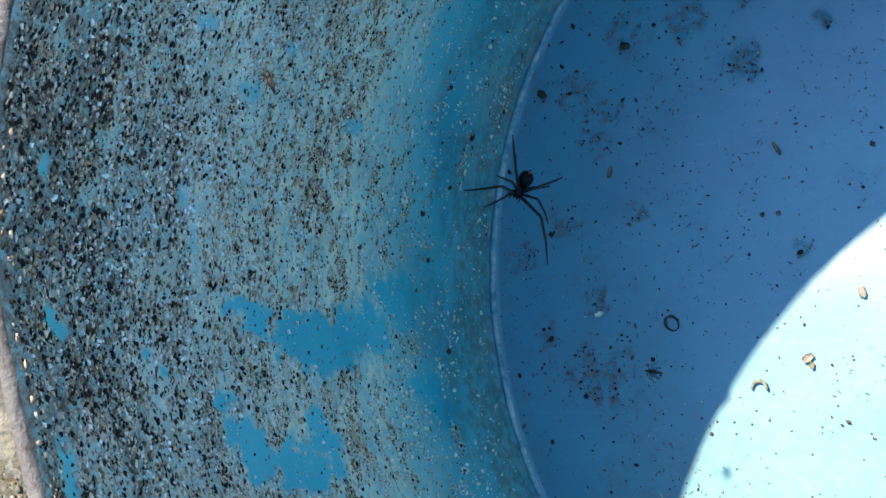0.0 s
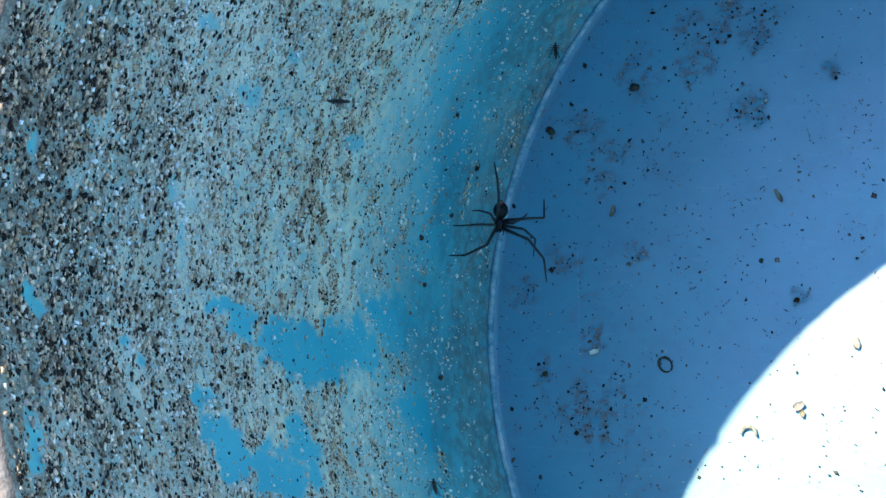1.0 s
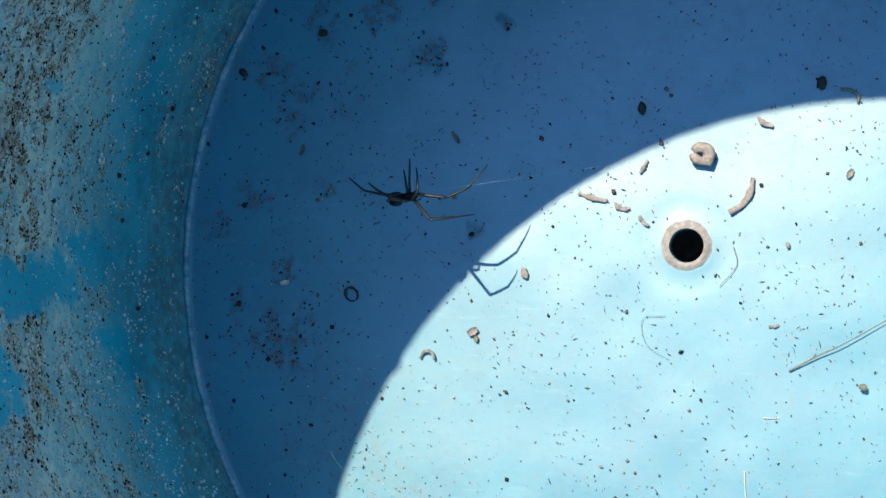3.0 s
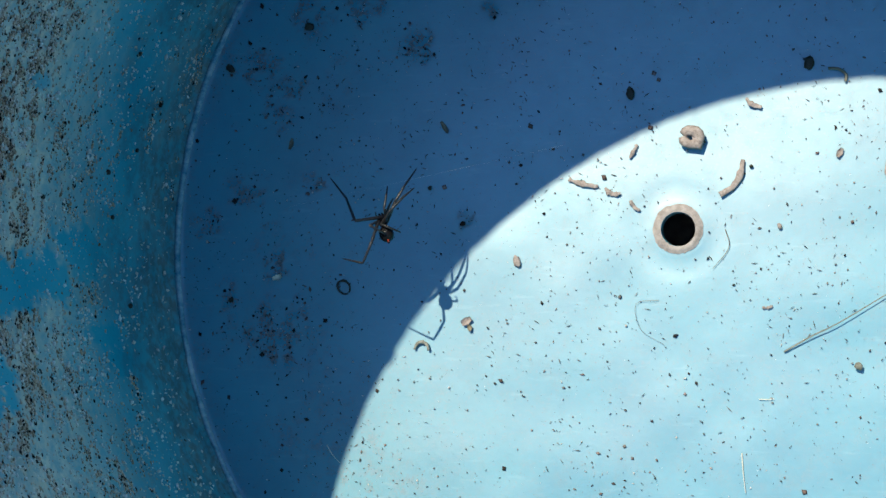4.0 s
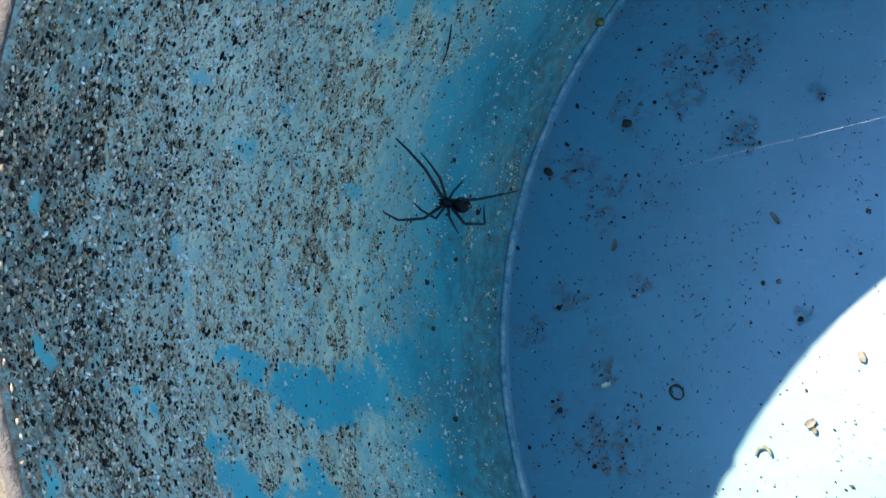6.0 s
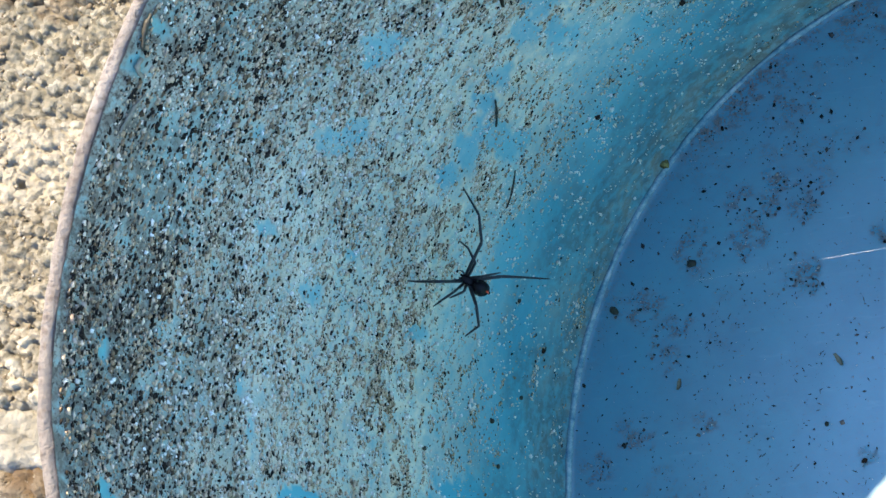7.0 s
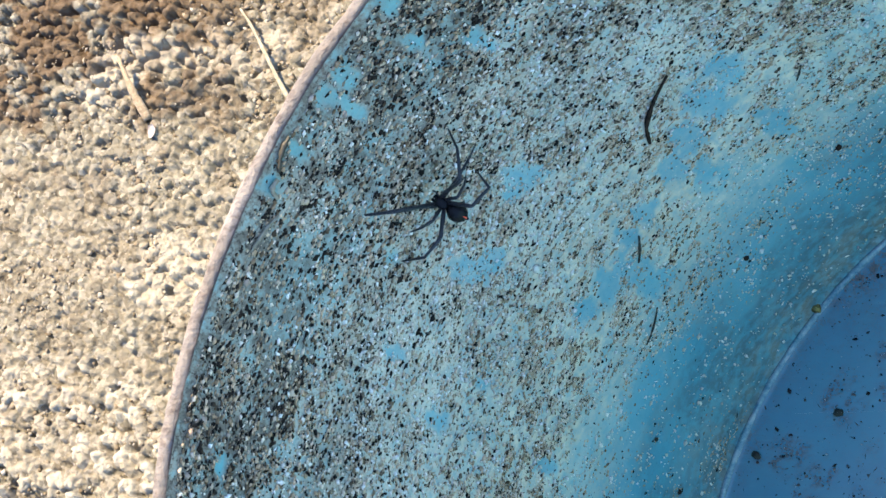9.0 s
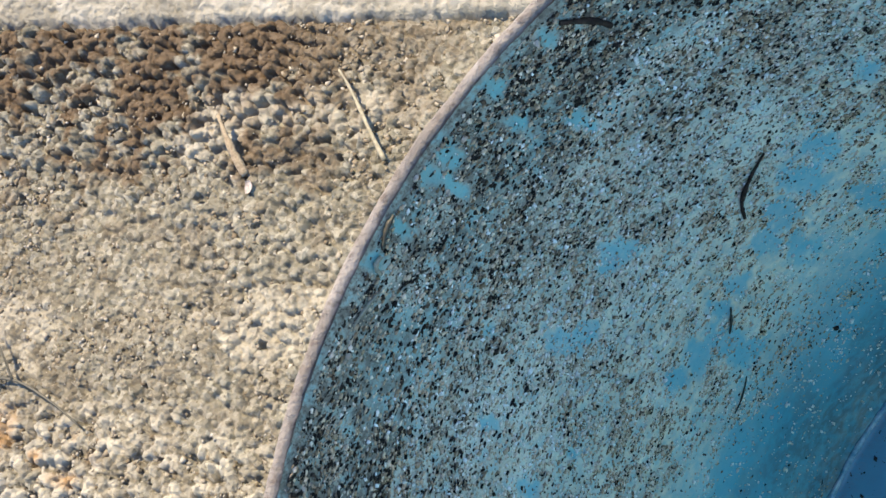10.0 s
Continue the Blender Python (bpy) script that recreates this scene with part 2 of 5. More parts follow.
M_PINK = organic("dried_pellet", (0.17, 0.142, 0.132), (0.38, 0.335, 0.318), 0.85, 700.0)
M_STRAW = organic("dry_straw", (0.16, 0.138, 0.092), (0.28, 0.25, 0.185))
M_HUSK = organic("brown_straw", (0.13, 0.095, 0.06), (0.30, 0.24, 0.165), 0.8, 900.0)
M_DARK = organic("dark_husk", (0.018, 0.018, 0.014), (0.05, 0.045, 0.03), 0.55)
M_GREEN = organic("olive_husk", (0.11, 0.115, 0.095), (0.25, 0.25, 0.22), 0.7)
M_OLIVE = organic("olive_dropping", (0.03, 0.026, 0.012), (0.42, 0.36, 0.12), 0.8, 420.0)
M_BARK = organic("brown_twig", (0.008, 0.006, 0.005), (0.06, 0.038, 0.027), 0.9, 420.0, 0.1)
M_CREAM = organic("cream_flake", (0.62, 0.58, 0.46), (0.74, 0.70, 0.60))
M_ROOT = organic("pinkish_root", (0.42, 0.32, 0.27), (0.66, 0.56, 0.50), 0.8, 700.0)
M_SILT = organic("pinkish_silt", (0.20, 0.178, 0.170), (0.38, 0.35, 0.34), 0.9, 420.0)
M_BODY = organic("glossy_black_shell", (0.006, 0.006, 0.007), (0.008, 0.007, 0.007), 0.24, 2500.0, 0.16)
M_LEG = organic("black_leg", (0.008, 0.008, 0.010), (0.024, 0.025, 0.029), 0.40, 2500.0, 0.5)
M_RED = organic("red_stripe", (0.75, 0.05, 0.012), (0.85, 0.10, 0.03), 0.35, 2500.0, 0.5)
M_MIDGE = organic("midge_black", (0.012, 0.011, 0.010), (0.03, 0.026, 0.022), 0.5, 2500.0)


def silk_material():
    m = Mat("spider_silk", 0.3, 0.0, 0.8)
    m.colour((0.6, 0.62, 0.64))
    return m.m


M_SILK = silk_material()


def wing_material():
    m = Mat("clear_wing", 0.25)
    m.colour((0.05, 0.05, 0.045))
    m.b.inputs["Alpha"].default_value = 0.22
    return m.m


M_WING = wing_material()


# ---- mesh helpers ----
def mesh_of(name, verts, faces, mat, shade_smooth=True):
    me = bpy.data.meshes.new(name)
    me.from_pydata([tuple(v) for v in verts], [], [tuple(f) for f in faces])
    me.materials.append(mat)
    if shade_smooth:
        me.polygons.foreach_set("use_smooth", [True] * len(me.polygons))
    me.update()
    return me


def part(name, me, parent, label=""):
    ob = new(name, me)
    ob.parent = parent
    return tagged(ob, label)


def spread(me, name, values):
    me.attributes.new(name, "FLOAT", "POINT").data.foreach_set("value", np.asarray(values, dtype=np.float32))


def grid_faces(rows, cols, wrap=False):
    i, j = np.meshgrid(np.arange(rows - 1), np.arange(cols if wrap else cols - 1), indexing="ij")
    k = (j + 1) % cols
    return np.stack([i * cols + j, i * cols + k, (i + 1) * cols + k, (i + 1) * cols + j], -1).reshape(-1, 4)


def tube(points, radii, sides=8, squash=1.0):
    """A closed tube along points, with a radius at each."""
    pts = [Vector(q) for q in points]
    verts, faces, n = [], [], len(pts)
    side = None
    for k, q in enumerate(pts):
        way = (pts[min(k + 1, n - 1)] - pts[max(k - 1, 0)]).normalized()
        ref = side if side else (Vector((0, 0, 1)) if abs(way.z) < 0.9 else Vector((1, 0, 0)))
        up = (ref - way * ref.dot(way)).normalized()
        side = up
        out = way.cross(up)
        for s in range(sides):
            a = 2 * math.pi * s / sides
            verts.append(q + (out * math.cos(a) + up * math.sin(a) * squash) * radii[k])
    for k in range(n - 1):
        for s in range(sides):
            s2 = (s + 1) % sides
            faces.append((k * sides + s, k * sides + s2, (k + 1) * sides + s2, (k + 1) * sides + s))
    faces.append(tuple(reversed(range(sides))))
    faces.append(tuple((n - 1) * sides + s for s in range(sides)))
    return verts, faces


def lump(rx, ry, rz, seed=0, rough=0.12, sub=2):
    """An uneven rounded lump, its middle at the origin."""
    bm = bmesh.new()
    bmesh.ops.create_icosphere(bm, subdivisions=sub, radius=1.0)
    for v in bm.verts:
        k = 1 + rough * noise.noise(v.co * 2.2 + Vector((seed * 3.1, seed, 0)))
        v.co = Vector((v.co.x * rx * k, v.co.y * ry * k, v.co.z * rz * k))
    out = [tuple(v.co) for v in bm.verts], [tuple(v.index for v in f.verts) for f in bm.faces]
    bm.free()
    return out


def bend(points, n=14):
    """A smooth line of n points through the given ones."""
    pts = [Vector(q) for q in points]
    pts = [2 * pts[0] - pts[1]] + pts + [2 * pts[-1] - pts[-2]]
    out = []
    spans = len(pts) - 3
    for k in range(n):
        u = k / (n - 1) * spans
        i = min(int(u), spans - 1)
        f = u - i
        a, b, c, d = pts[i:i + 4]
        out.append(0.5 * ((2 * b) + (c - a) * f + (2 * a - 5 * b + 4 * c - d) * f * f + (3 * b - a - 3 * c + d) * f ** 3))
    return out


OCTA_V = np.array([(1, 0, 0), (-1, 0, 0), (0, 1, 0), (0, -1, 0), (0, 0, 1), (0, 0, -1)], float)
OCTA_F = np.array([(0, 2, 4), (2, 1, 4), (1, 3, 4), (3, 0, 4), (2, 0, 5), (1, 2, 5), (3, 1, 5), (0, 3, 5)])
rng = np.random.default_rng(5)


def grains(name, centres, sizes, normals, mat, flat=0.55, drawn=None):
    """Many small angular grains in one mesh; drawn out along a way, where one is given."""
    n = len(centres)
    q = rng.normal(size=(n, 4))
    q /= np.linalg.norm(q, axis=1)[:, None]
    w, x, y, z = q.T
    rot = np.stack([
        np.stack([1 - 2 * (y * y + z * z), 2 * (x * y - z * w), 2 * (x * z + y * w)], -1),
        np.stack([2 * (x * y + z * w), 1 - 2 * (x * x + z * z), 2 * (y * z - x * w)], -1),
        np.stack([2 * (x * z - y * w), 2 * (y * z + x * w), 1 - 2 * (x * x + y * y)], -1)], 1)
    axes = sizes[:, None] * np.clip(np.exp(rng.normal(-0.1, 0.36, (n, 3))), 0.4, 1.5)
    v = np.einsum("nij,nkj->nki", rot, OCTA_V[None] * axes[:, None] * rng.uniform(0.75, 1.2, (n, 6, 1)))
    along = np.einsum("nki,ni->nk", v, normals)
    v -= along[:, :, None] * normals[:, None] * (1 - flat)
    if drawn is not None:
        v += 0.45 * np.einsum("nki,ni->nk", v, drawn)[:, :, None] * drawn[:, None]
    v += centres[:, None]
    f = OCTA_F[None] + (np.arange(n) * 6)[:, None, None]
    me = bpy.data.meshes.new(name)
    me.vertices.add(n * 6)
    me.vertices.foreach_set("co", v.reshape(-1).astype(np.float32))
    me.loops.add(n * 24)
    me.loops.foreach_set("vertex_index", f.reshape(-1).astype(np.int32))
    me.polygons.add(n * 8)
    me.polygons.foreach_set("loop_start", np.arange(0, n * 24, 3, dtype=np.int32))
    me.materials.append(mat)
    me.update(calc_edges=True)
    me.validate()
    return me


# ---- ground ----
GROUND_Z = -0.03
nx = 81
gx = np.sign(np.linspace(-1, 1, nx)) * np.abs(np.linspace(-1, 1, nx)) ** 4 * 200.0
X, Y = np.meshgrid(gx, gx, indexing="ij")
Z = GROUND_Z + np.minimum(0.0, (fbm(X * 2, Y * 2, 4, 3) - 0.9)) * 0.01
ground = new("ground", mesh_of("ground", np.stack([X, Y, Z], -1).reshape(-1, 3), grid_faces(nx, nx)[:, ::-1], M_SOIL))
tagged(ground, "dry brown sandy soil under the drum and blocks", "ground", kind="structure")

# ---- the cut-down drum ----
R_FLOOR, R_TOP, H_RIM, TILT_X, TILT_Y = 0.190, 0.1915, 0.2703, -0.0927, 0.0738
HOLE = Vector((0.0033, 0.0050))


def rim_height(x, y):
    return H_RIM + TILT_X * x + TILT_Y * y


def rim_radius(a):
    """The cut edge is a little out of round; a in degrees, 0 to 360."""
    return 0.1968 - 0.0004 * (1 - smooth(130, 150, a)) - 0.0036 * smooth(173, 190, a) * (1 - smooth(255, 330, a))


def wall_radius(a, s):
    """Inner radius at the angle a (degrees) and the share s of the height."""
    return R_FLOOR + (R_TOP - R_FLOOR) * s + (rim_radius(a) - 0.0022 - R_TOP) * s ** 5


# bare places in the dirt on the wall: angle in degrees, then height and half-widths along and up the wall in millimetres
BARE_WIDE = [
    (181.5, 190, 2.8, 10), (182.6, 176, 4.7, 11), (183.8, 157, 7.3, 14), (184.8, 133, 10, 23), (183.7, 106, 9.7, 17), (181.2, 81, 9.2, 20),
    (188.8, 199, 3.7, 6), (191.5, 197, 4.4, 8), (194.5, 184, 4.5, 12), (195.4, 166, 5.5, 13), (193, 190, 5, 11), (194.3, 174, 7, 13), (195.5, 155, 6, 12), (193.5, 150, 5, 10), (191.6, 153, 4, 7), (189.8, 69, 4.7, 11), (192.4, 59, 5.7, 10),
    (171.9, 272, 4.7, 2.9), (181.9, 271, 2.8, 2.1), (183, 267, 1.9, 1.9), (192, 273, 7.5, 3), (184.8, 234, 1.7, 2.5), (186.3, 227, 2.5, 2)]
BARE_FAR = [
    (151.5, 202, 5.2, 11), (150.1, 195, 4, 7), (142.4, 202, 6, 8.5), (144.2, 202, 3, 4.8), (128.4, 156, 6.3, 12), (131.9, 146, 6, 11), (135.2, 142, 4.5, 9), (139.8, 141, 4.7, 8),
    (142.6, 138, 4, 8), (145, 128, 5.2, 11), (147.6, 133, 5, 11), (150.2, 140, 4, 8), (125.1, 162, 5.6, 11), (133.7, 126, 5, 12), (144.9, 112, 5.5, 11), (117.9, 182, 4.1, 8),
    (125.8, 120, 5, 11), (160.1, 218, 2.2, 4.4), (164.3, 190, 2.4, 6), (165.4, 127, 2.4, 6), (160.4, 174, 2.3, 4), (153, 235, 2.1, 3.6), (173.2, 216, 4, 2.0), (176.5, 210, 3.4, 1.8)]
BARE_LIP = [
    (136.9, 287, 3.1, 5.4), (142.7, 286, 3, 5.8), (144.3, 285, 3.3, 6), (138, 273, 2.3, 4.7), (131.5, 284, 2.7, 4.6), (135.1, 253, 2.8, 5.2), (152, 287, 2.6, 4.5), (148.9, 284, 2.1, 4), (144.4, 274, 2.4, 5)]
BARE_LOW = [(178.6, 57, 11, 17), (155.3, 79, 12, 15), (171.3, 47, 12, 12), (150.7, 65, 9, 14), (163.6, 53, 16, 14), (128, 85, 5, 10)]


def bareness(a, z, wob):
    """0 to 1: how clean the wall is at the angle a (degrees) and height z."""
    best = np.zeros(np.shape(a))
    for most, patches in ((1.0, BARE_WIDE), (0.72, BARE_FAR), (0.8, BARE_LIP), (0.6, BARE_LOW)):
        for ca, cz, wa, wz in patches:
            d = np.hypot((a - ca) * 3.31 / wa, (z * 1000.0 - cz) / wz) + wob
            best = np.maximum(best, most * (1 - smooth(0.80, 1.15, d)))
    return best


def ragged(a, z):
    """How far the edges of the bare places wander."""
    u, v = a * 3.32, z * 1000.0
    return (fbm(u / 6, v / 6, 5, 11) - 0.5) * 1.5 + (fbm(u / 2.2, v / 1.8, 3, 12) - 0.5) * 0.9


def soot_and_shade(a, below):
    """0 to 1: black-brown grime in patches under the cut edge; below is the depth under it in metres."""
    patch = fbm(a * 3.32 / 22, below * 1000 / 9, 4, 36)
    return smooth(0.095, 0.012, below + 0.050 * (0.5 - patch)) * (0.40 + 0.50 * smooth(0.34, 0.52, patch + 0.16 * smooth(0.022, 0.0, below)))


def dirt(a, z):
    """0 to 1: how thickly grit and dirt cling to the wall."""
    u, v = a * 3.32, z * 1000.0
    height = smooth(0.005, 0.20, z)
    blotch = fbm(u / 34, v / 26, 4, 5)
    streak = fbm(u / 60, v / 12, 3, 8)
    d = 0.14 + 0.92 * height + (blotch - 0.5) * 1.1 + (streak - 0.5) * 0.5
    small = smooth(0.60, 0.68, fbm(u / 11 + 7, v / 8, 3, 21))
    d = d - 0.55 * small + 0.35 * smooth(0.225, 0.26, z)
    return np.clip(d, 0, 1) * (1 - 0.93 * bareness(a, z, ragged(a, z)))


drum = new("plastic_drum")
drum.location = (0, 0, 0)
tagged(drum, "cut-down blue plastic drum, grimy inside, standing on dry soil", "drum")

NA, NZ = 900, 150
ang = np.arange(NA) * 360.0 / NA
share = np.linspace(0, 1, NZ)
A, S = np.meshgrid(ang, share, indexing="xy")
RR = wall_radius(A, S)
WX, WY = RR * np.cos(np.radians(A)), RR * np.sin(np.radians(A))
WZ = S * (rim_height(WX, WY) - 0.001)
D = dirt(A, WZ)
BAREST = bareness(A, WZ, ragged(A, WZ))
inward = 0.0006 * D * fbm(A * 1.6, WZ * 500, 3, 17) + 0.0007 * (fbm(A / 9, WZ * 30, 2, 4) - 0.5)
D = D * (1 - smooth(225, 240, A)) * smooth(75, 90, A)
RR = RR - inward * smooth(0.0, 0.03, S)
# the wall's foot turns into the floor
RR = RR - 0.0022 * (1 - smooth(0.0, 0.012, S))
WX, WY = RR * np.cos(np.radians(A)), RR * np.sin(np.radians(A))
wall_me = mesh_of("wall", np.stack([WX, WY, WZ], -1).reshape(-1, 3), grid_faces(NZ, NA, True)[:, ::-1], M_WALL)
FOOTED = smooth(0.050, 0.003, WZ + 0.045 * (0.5 - fbm(A * 3.32 / 16, WZ * 1000 / 10, 4, 38))) * (0.45 + 0.35 * smooth(160, 132, A))
BARE_ARC = (1 - smooth(225, 240, A)) * smooth(75, 90, A)
BELOW = rim_height(WX, WY) - WZ
blots = smooth(0.38, 0.56, fbm(A * 3.31 / 19, WZ * 1000 / 13, 5, 29))
shreds = smooth(0.42, 0.58, fbm(A * 3.31 / 4.5, WZ * 1000 / 5, 4, 33))
FILM = (0.08 + smooth(0.045, 0.15, WZ) * (0.60 + 0.28 * blots + 0.16 * shreds) + 0.25 * smooth(0.14, 0.24, WZ)) * (1 - BAREST) * (1 - 0.55 * smooth(0.075, 0.02, BELOW))
FILM = FILM + FOOTED * (0.10 + 0.45 * shreds)
spread(wall_me, "film", np.clip(np.where(BARE_ARC > 0.5, FILM, 0.12), 0, 0.92).reshape(-1))
CAKED = smooth(0.12, 0.25, WZ) * (0.10 + 0.60 * blots + 0.35 * shreds) * (0.35 + 0.65 * D) * (1 - BAREST)
CAKED = CAKED + 0.5 * smooth(0.045, 0.004, BELOW) * (1 - BAREST)
spread(wall_me, "grime", np.clip(CAKED * BARE_ARC + 0.15 * (1 - BARE_ARC), 0, 1).reshape(-1))
# dirt at the foot; the second term paints corner shade into the colour all round
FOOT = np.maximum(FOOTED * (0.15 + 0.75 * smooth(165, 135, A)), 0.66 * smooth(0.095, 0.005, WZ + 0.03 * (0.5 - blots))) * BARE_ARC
spread(wall_me, "soot_and_shade", np.clip(np.maximum(soot_and_shade(A, BELOW) * (1 - 0.8 * BAREST), FOOT), 0, 1).reshape(-1))
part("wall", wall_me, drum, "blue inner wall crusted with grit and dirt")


# crusts of dried dirt on the drum's bottom: x, y and radius in millimetres
CRUSTS = [
    (-134, 91, 6.5), (-113, 105, 7), (-103, 108, 7), (-92, 101, 4.8), (-153, 71, 7), (-166, 70, 3.1), (-142, 63, 5), (-147, 52, 4.3), (-93, 74, 6), (-116, 91, 4.8),
    (-65, 87, 3), (-168, -16, 3.4), (-149, -7, 4.3), (-175, 10, 4.8), (-160, 21, 5.2), (-133, 24, 3.4), (-150, -34, 8), (-140, -22, 3.4), (-74, 10, 2.6), (-132, 99, 3.4),
    (-108, 93, 3.8), (-88, 108, 3), (-111, 148, 4.5)]


def crusted(u, v):
    """0 to 1: how much a crust covers a place on the bottom, in millimetres."""
    wob = (fbm(u / 4, v / 4, 4, 52) - 0.5) * 2.2
    best = np.zeros(np.shape(u))
    for cx, cy, r in CRUSTS:
        best = np.maximum(best, 1 - smooth(0.55, 1.25, np.hypot(u - cx, v - cy) / (1.25 * r) + wob))
    return best


def floor_grime(x, y):
    u, v = x * 1000, y * 1000
    r = np.hypot(u, v)
    wob = 9 * (fbm(u / 14, v / 14, 3, 44) - 0.5)
    b = fbm((u + wob) / 24 + 3, (v - wob) / 24, 5, 41)
    fine = fbm(u / 3.2, v / 3.2, 4, 43)
    arc = smooth(105, 150, r + 2 * wob)
    g = smooth(0.50, 0.64, b) * (0.06 + 0.5 * arc) * (0.10 + 1.1 * smooth(0.42, 0.60, fine)) * 0.5
    g = g + 0.10 * smooth(0.45, 0.7, fine) + 0.25 * smooth(178, 188, r) + 0.85 * crusted(u, v) * smooth(0.30, 0.52, fine)
    a = np.degrees(np.arctan2(y, x))
    g = g + 0.6 * smooth(158, 184, r + 3 * wob) * smooth(80, 95, a) * (1 - smooth(125, 150, a)) * smooth(0.36, 0.56, fine)
    return np.clip(g, 0, 1)


# floor: rings from the drain hole out to the wall
rings = np.concatenate([[0.006, 0.0063, 0.0072, 0.0085, 0.0105, 0.013], np.linspace(0.016, 0.187, 150), [0.1885]])
NF = 560
fa = np.radians(np.arange(NF) * 360.0 / NF)
RI, FA = np.meshgrid(rings, fa, indexing="ij")
shift = 1 - smooth(0.012, 0.10, RI)
FX, FY = RI * np.cos(FA) + HOLE.x * shift, RI * np.sin(FA) + HOLE.y * shift
bead = np.where(RI < 0.0062, -0.0012, 0.0)
FZ = bead + 0.00012 * np.exp(-((RI - 0.0085) / 0.002) ** 2) - 0.00012 * np.exp(-((RI - 0.014) / 0.004) ** 2)
FZ = FZ + 0.0010 * (fbm(FX * 25, FY * 25, 2, 2) - 0.5) + 0.0010 * smooth(0.1868, 0.1885, RI)
fv = np.stack([FX, FY, FZ], -1).reshape(-1, 3)
low = np.stack([FX[0], FY[0], np.full(NF, -0.006)], -1)
faces = np.concatenate([grid_faces(len(rings), NF, True),
                        np.array([(k, len(fv) + k, len(fv) + (k + 1) % NF, (k + 1) % NF) for k in range(NF)])])
floor_me = mesh_of("floor_plate", np.concatenate([fv, low]), faces, M_FLOOR)
spread(floor_me, "grime", np.concatenate([floor_grime(fv[:, 0], fv[:, 1]), np.full(NF, 0.8)]))
part("floor_plate", floor_me, drum, "blue drum bottom, dusty, with one drain hole")

# silt dried round the hole
sr = np.linspace(0.0062, 0.0090, 9)
SR, SA = np.meshgrid(sr, fa[::3], indexing="ij")
wobble = 1 + 0.16 * (fbm(np.cos(SA) * 4 + 9, np.sin(SA) * 2 + 9, 3, 6) - 0.5) * (SR - 0.006) / 0.0036
silt = np.stack([HOLE.x + SR * wobble * np.cos(SA), HOLE.y + SR * wobble * np.sin(SA),
                 0.0009 - 0.0010 * smooth(0.0062, 0.0090, SR) ** 2 + 0.0006 * np.exp(-((SR - 0.0085) / 0.002) ** 2) * 0.8], -1)
part("silt_ring", mesh_of("silt_ring", silt.reshape(-1, 3), grid_faces(len(sr), len(fa[::3]), True), M_SILT), drum, "pinkish silt dried round the drain hole")

# dusty bead in the corner between floor and wall
M_BEAD = Mat("dusty_corner_bead", 0.8)
bc = M_BEAD.ramp(M_BEAD.noise(190.0, 6.0, 0.75), [(0.36, (0.08, 0.22, 0.30)), (0.50, (0.24, 0.38, 0.43)), (0.68, (0.50, 0.56, 0.56))])
M_BEAD.colour(bc)
M_BEAD.bump(M_BEAD.noise(800.0, 4.0), 0.5, 0.0004)
bn = 540
ba = np.arange(bn) * 2 * math.pi / bn
ring_r = 0.1880 + 0.0005 * (fbm(np.cos(ba) * 20 + 50, np.sin(ba) * 20 + 50, 3, 3) - 0.5)
thick = 0.0005 + 0.0012 * fbm(np.cos(ba) * 12 + 30, np.sin(ba) * 12 + 30, 4, 12)
bv = []
for s in range(8):
    c, n = math.cos(s * math.pi / 4), math.sin(s * math.pi / 4)
    bv.append(np.stack([(ring_r + thick * c) * np.cos(ba), (ring_r + thick * c) * np.sin(ba), 0.0013 + thick * n], -1))
bf = np.concatenate([grid_faces(8, bn, True), np.array([(7 * bn + k, 7 * bn + (k + 1) % bn, (k + 1) % bn, k) for k in range(bn)])])
part("corner_bead", mesh_of("corner_bead", np.concatenate(bv), bf, M_BEAD.m), drum, "thin pale dusty seam round the drum bottom")

# cut edge: rounded top of the wall and the outer skin down to the soil
prof = [(-0.0004, -0.0045), (0.0000, -0.0016), (0.0004, -0.0005), (0.0011, 0.0), (0.0022, 0.0002), (0.0030, -0.0003), (0.0034, -0.0014), (0.0035, -0.006)]
ev = []
for dr, dz in prof:
    r = rim_radius(ang) - 0.0019 + 0.98 * dr + 0.0008 * (fbm(ang / 1.3, ang * 0 + dr * 1500, 4, 61) - 0.5)
    x, y = r * np.cos(np.radians(ang)), r * np.sin(np.radians(ang))
    ev.append(np.stack([x, y, rim_height(x, y) + dz + 0.0016 * (fbm(ang / 5, ang * 0, 4, 62) - 0.5)], -1))
part("cut_edge", mesh_of("cut_edge", np.concatenate(ev), grid_faces(len(prof), NA, True)[:, ::-1], M_EDGE), drum, "pale weathered cut edge of the drum")
sv = []
for s in np.linspace(1, 0, 12):
    r = (rim_radius(ang) + 0.0013) * s + 0.1950 * (1 - s)
    x, y = r * np.cos(np.radians(ang)), r * np.sin(np.radians(ang))
    top = rim_height(x, y) - 0.005
    sv.append(np.stack([x, y, GROUND_Z - 0.004 + (top - GROUND_Z + 0.004) * s], -1))
skin_me = mesh_of("outer_skin", np.concatenate(sv), grid_faces(12, NA, True)[:, ::-1], M_WALL)
spread(skin_me, "film", np.full(12 * NA, 0.4))
part("outer_skin", skin_me, drum)
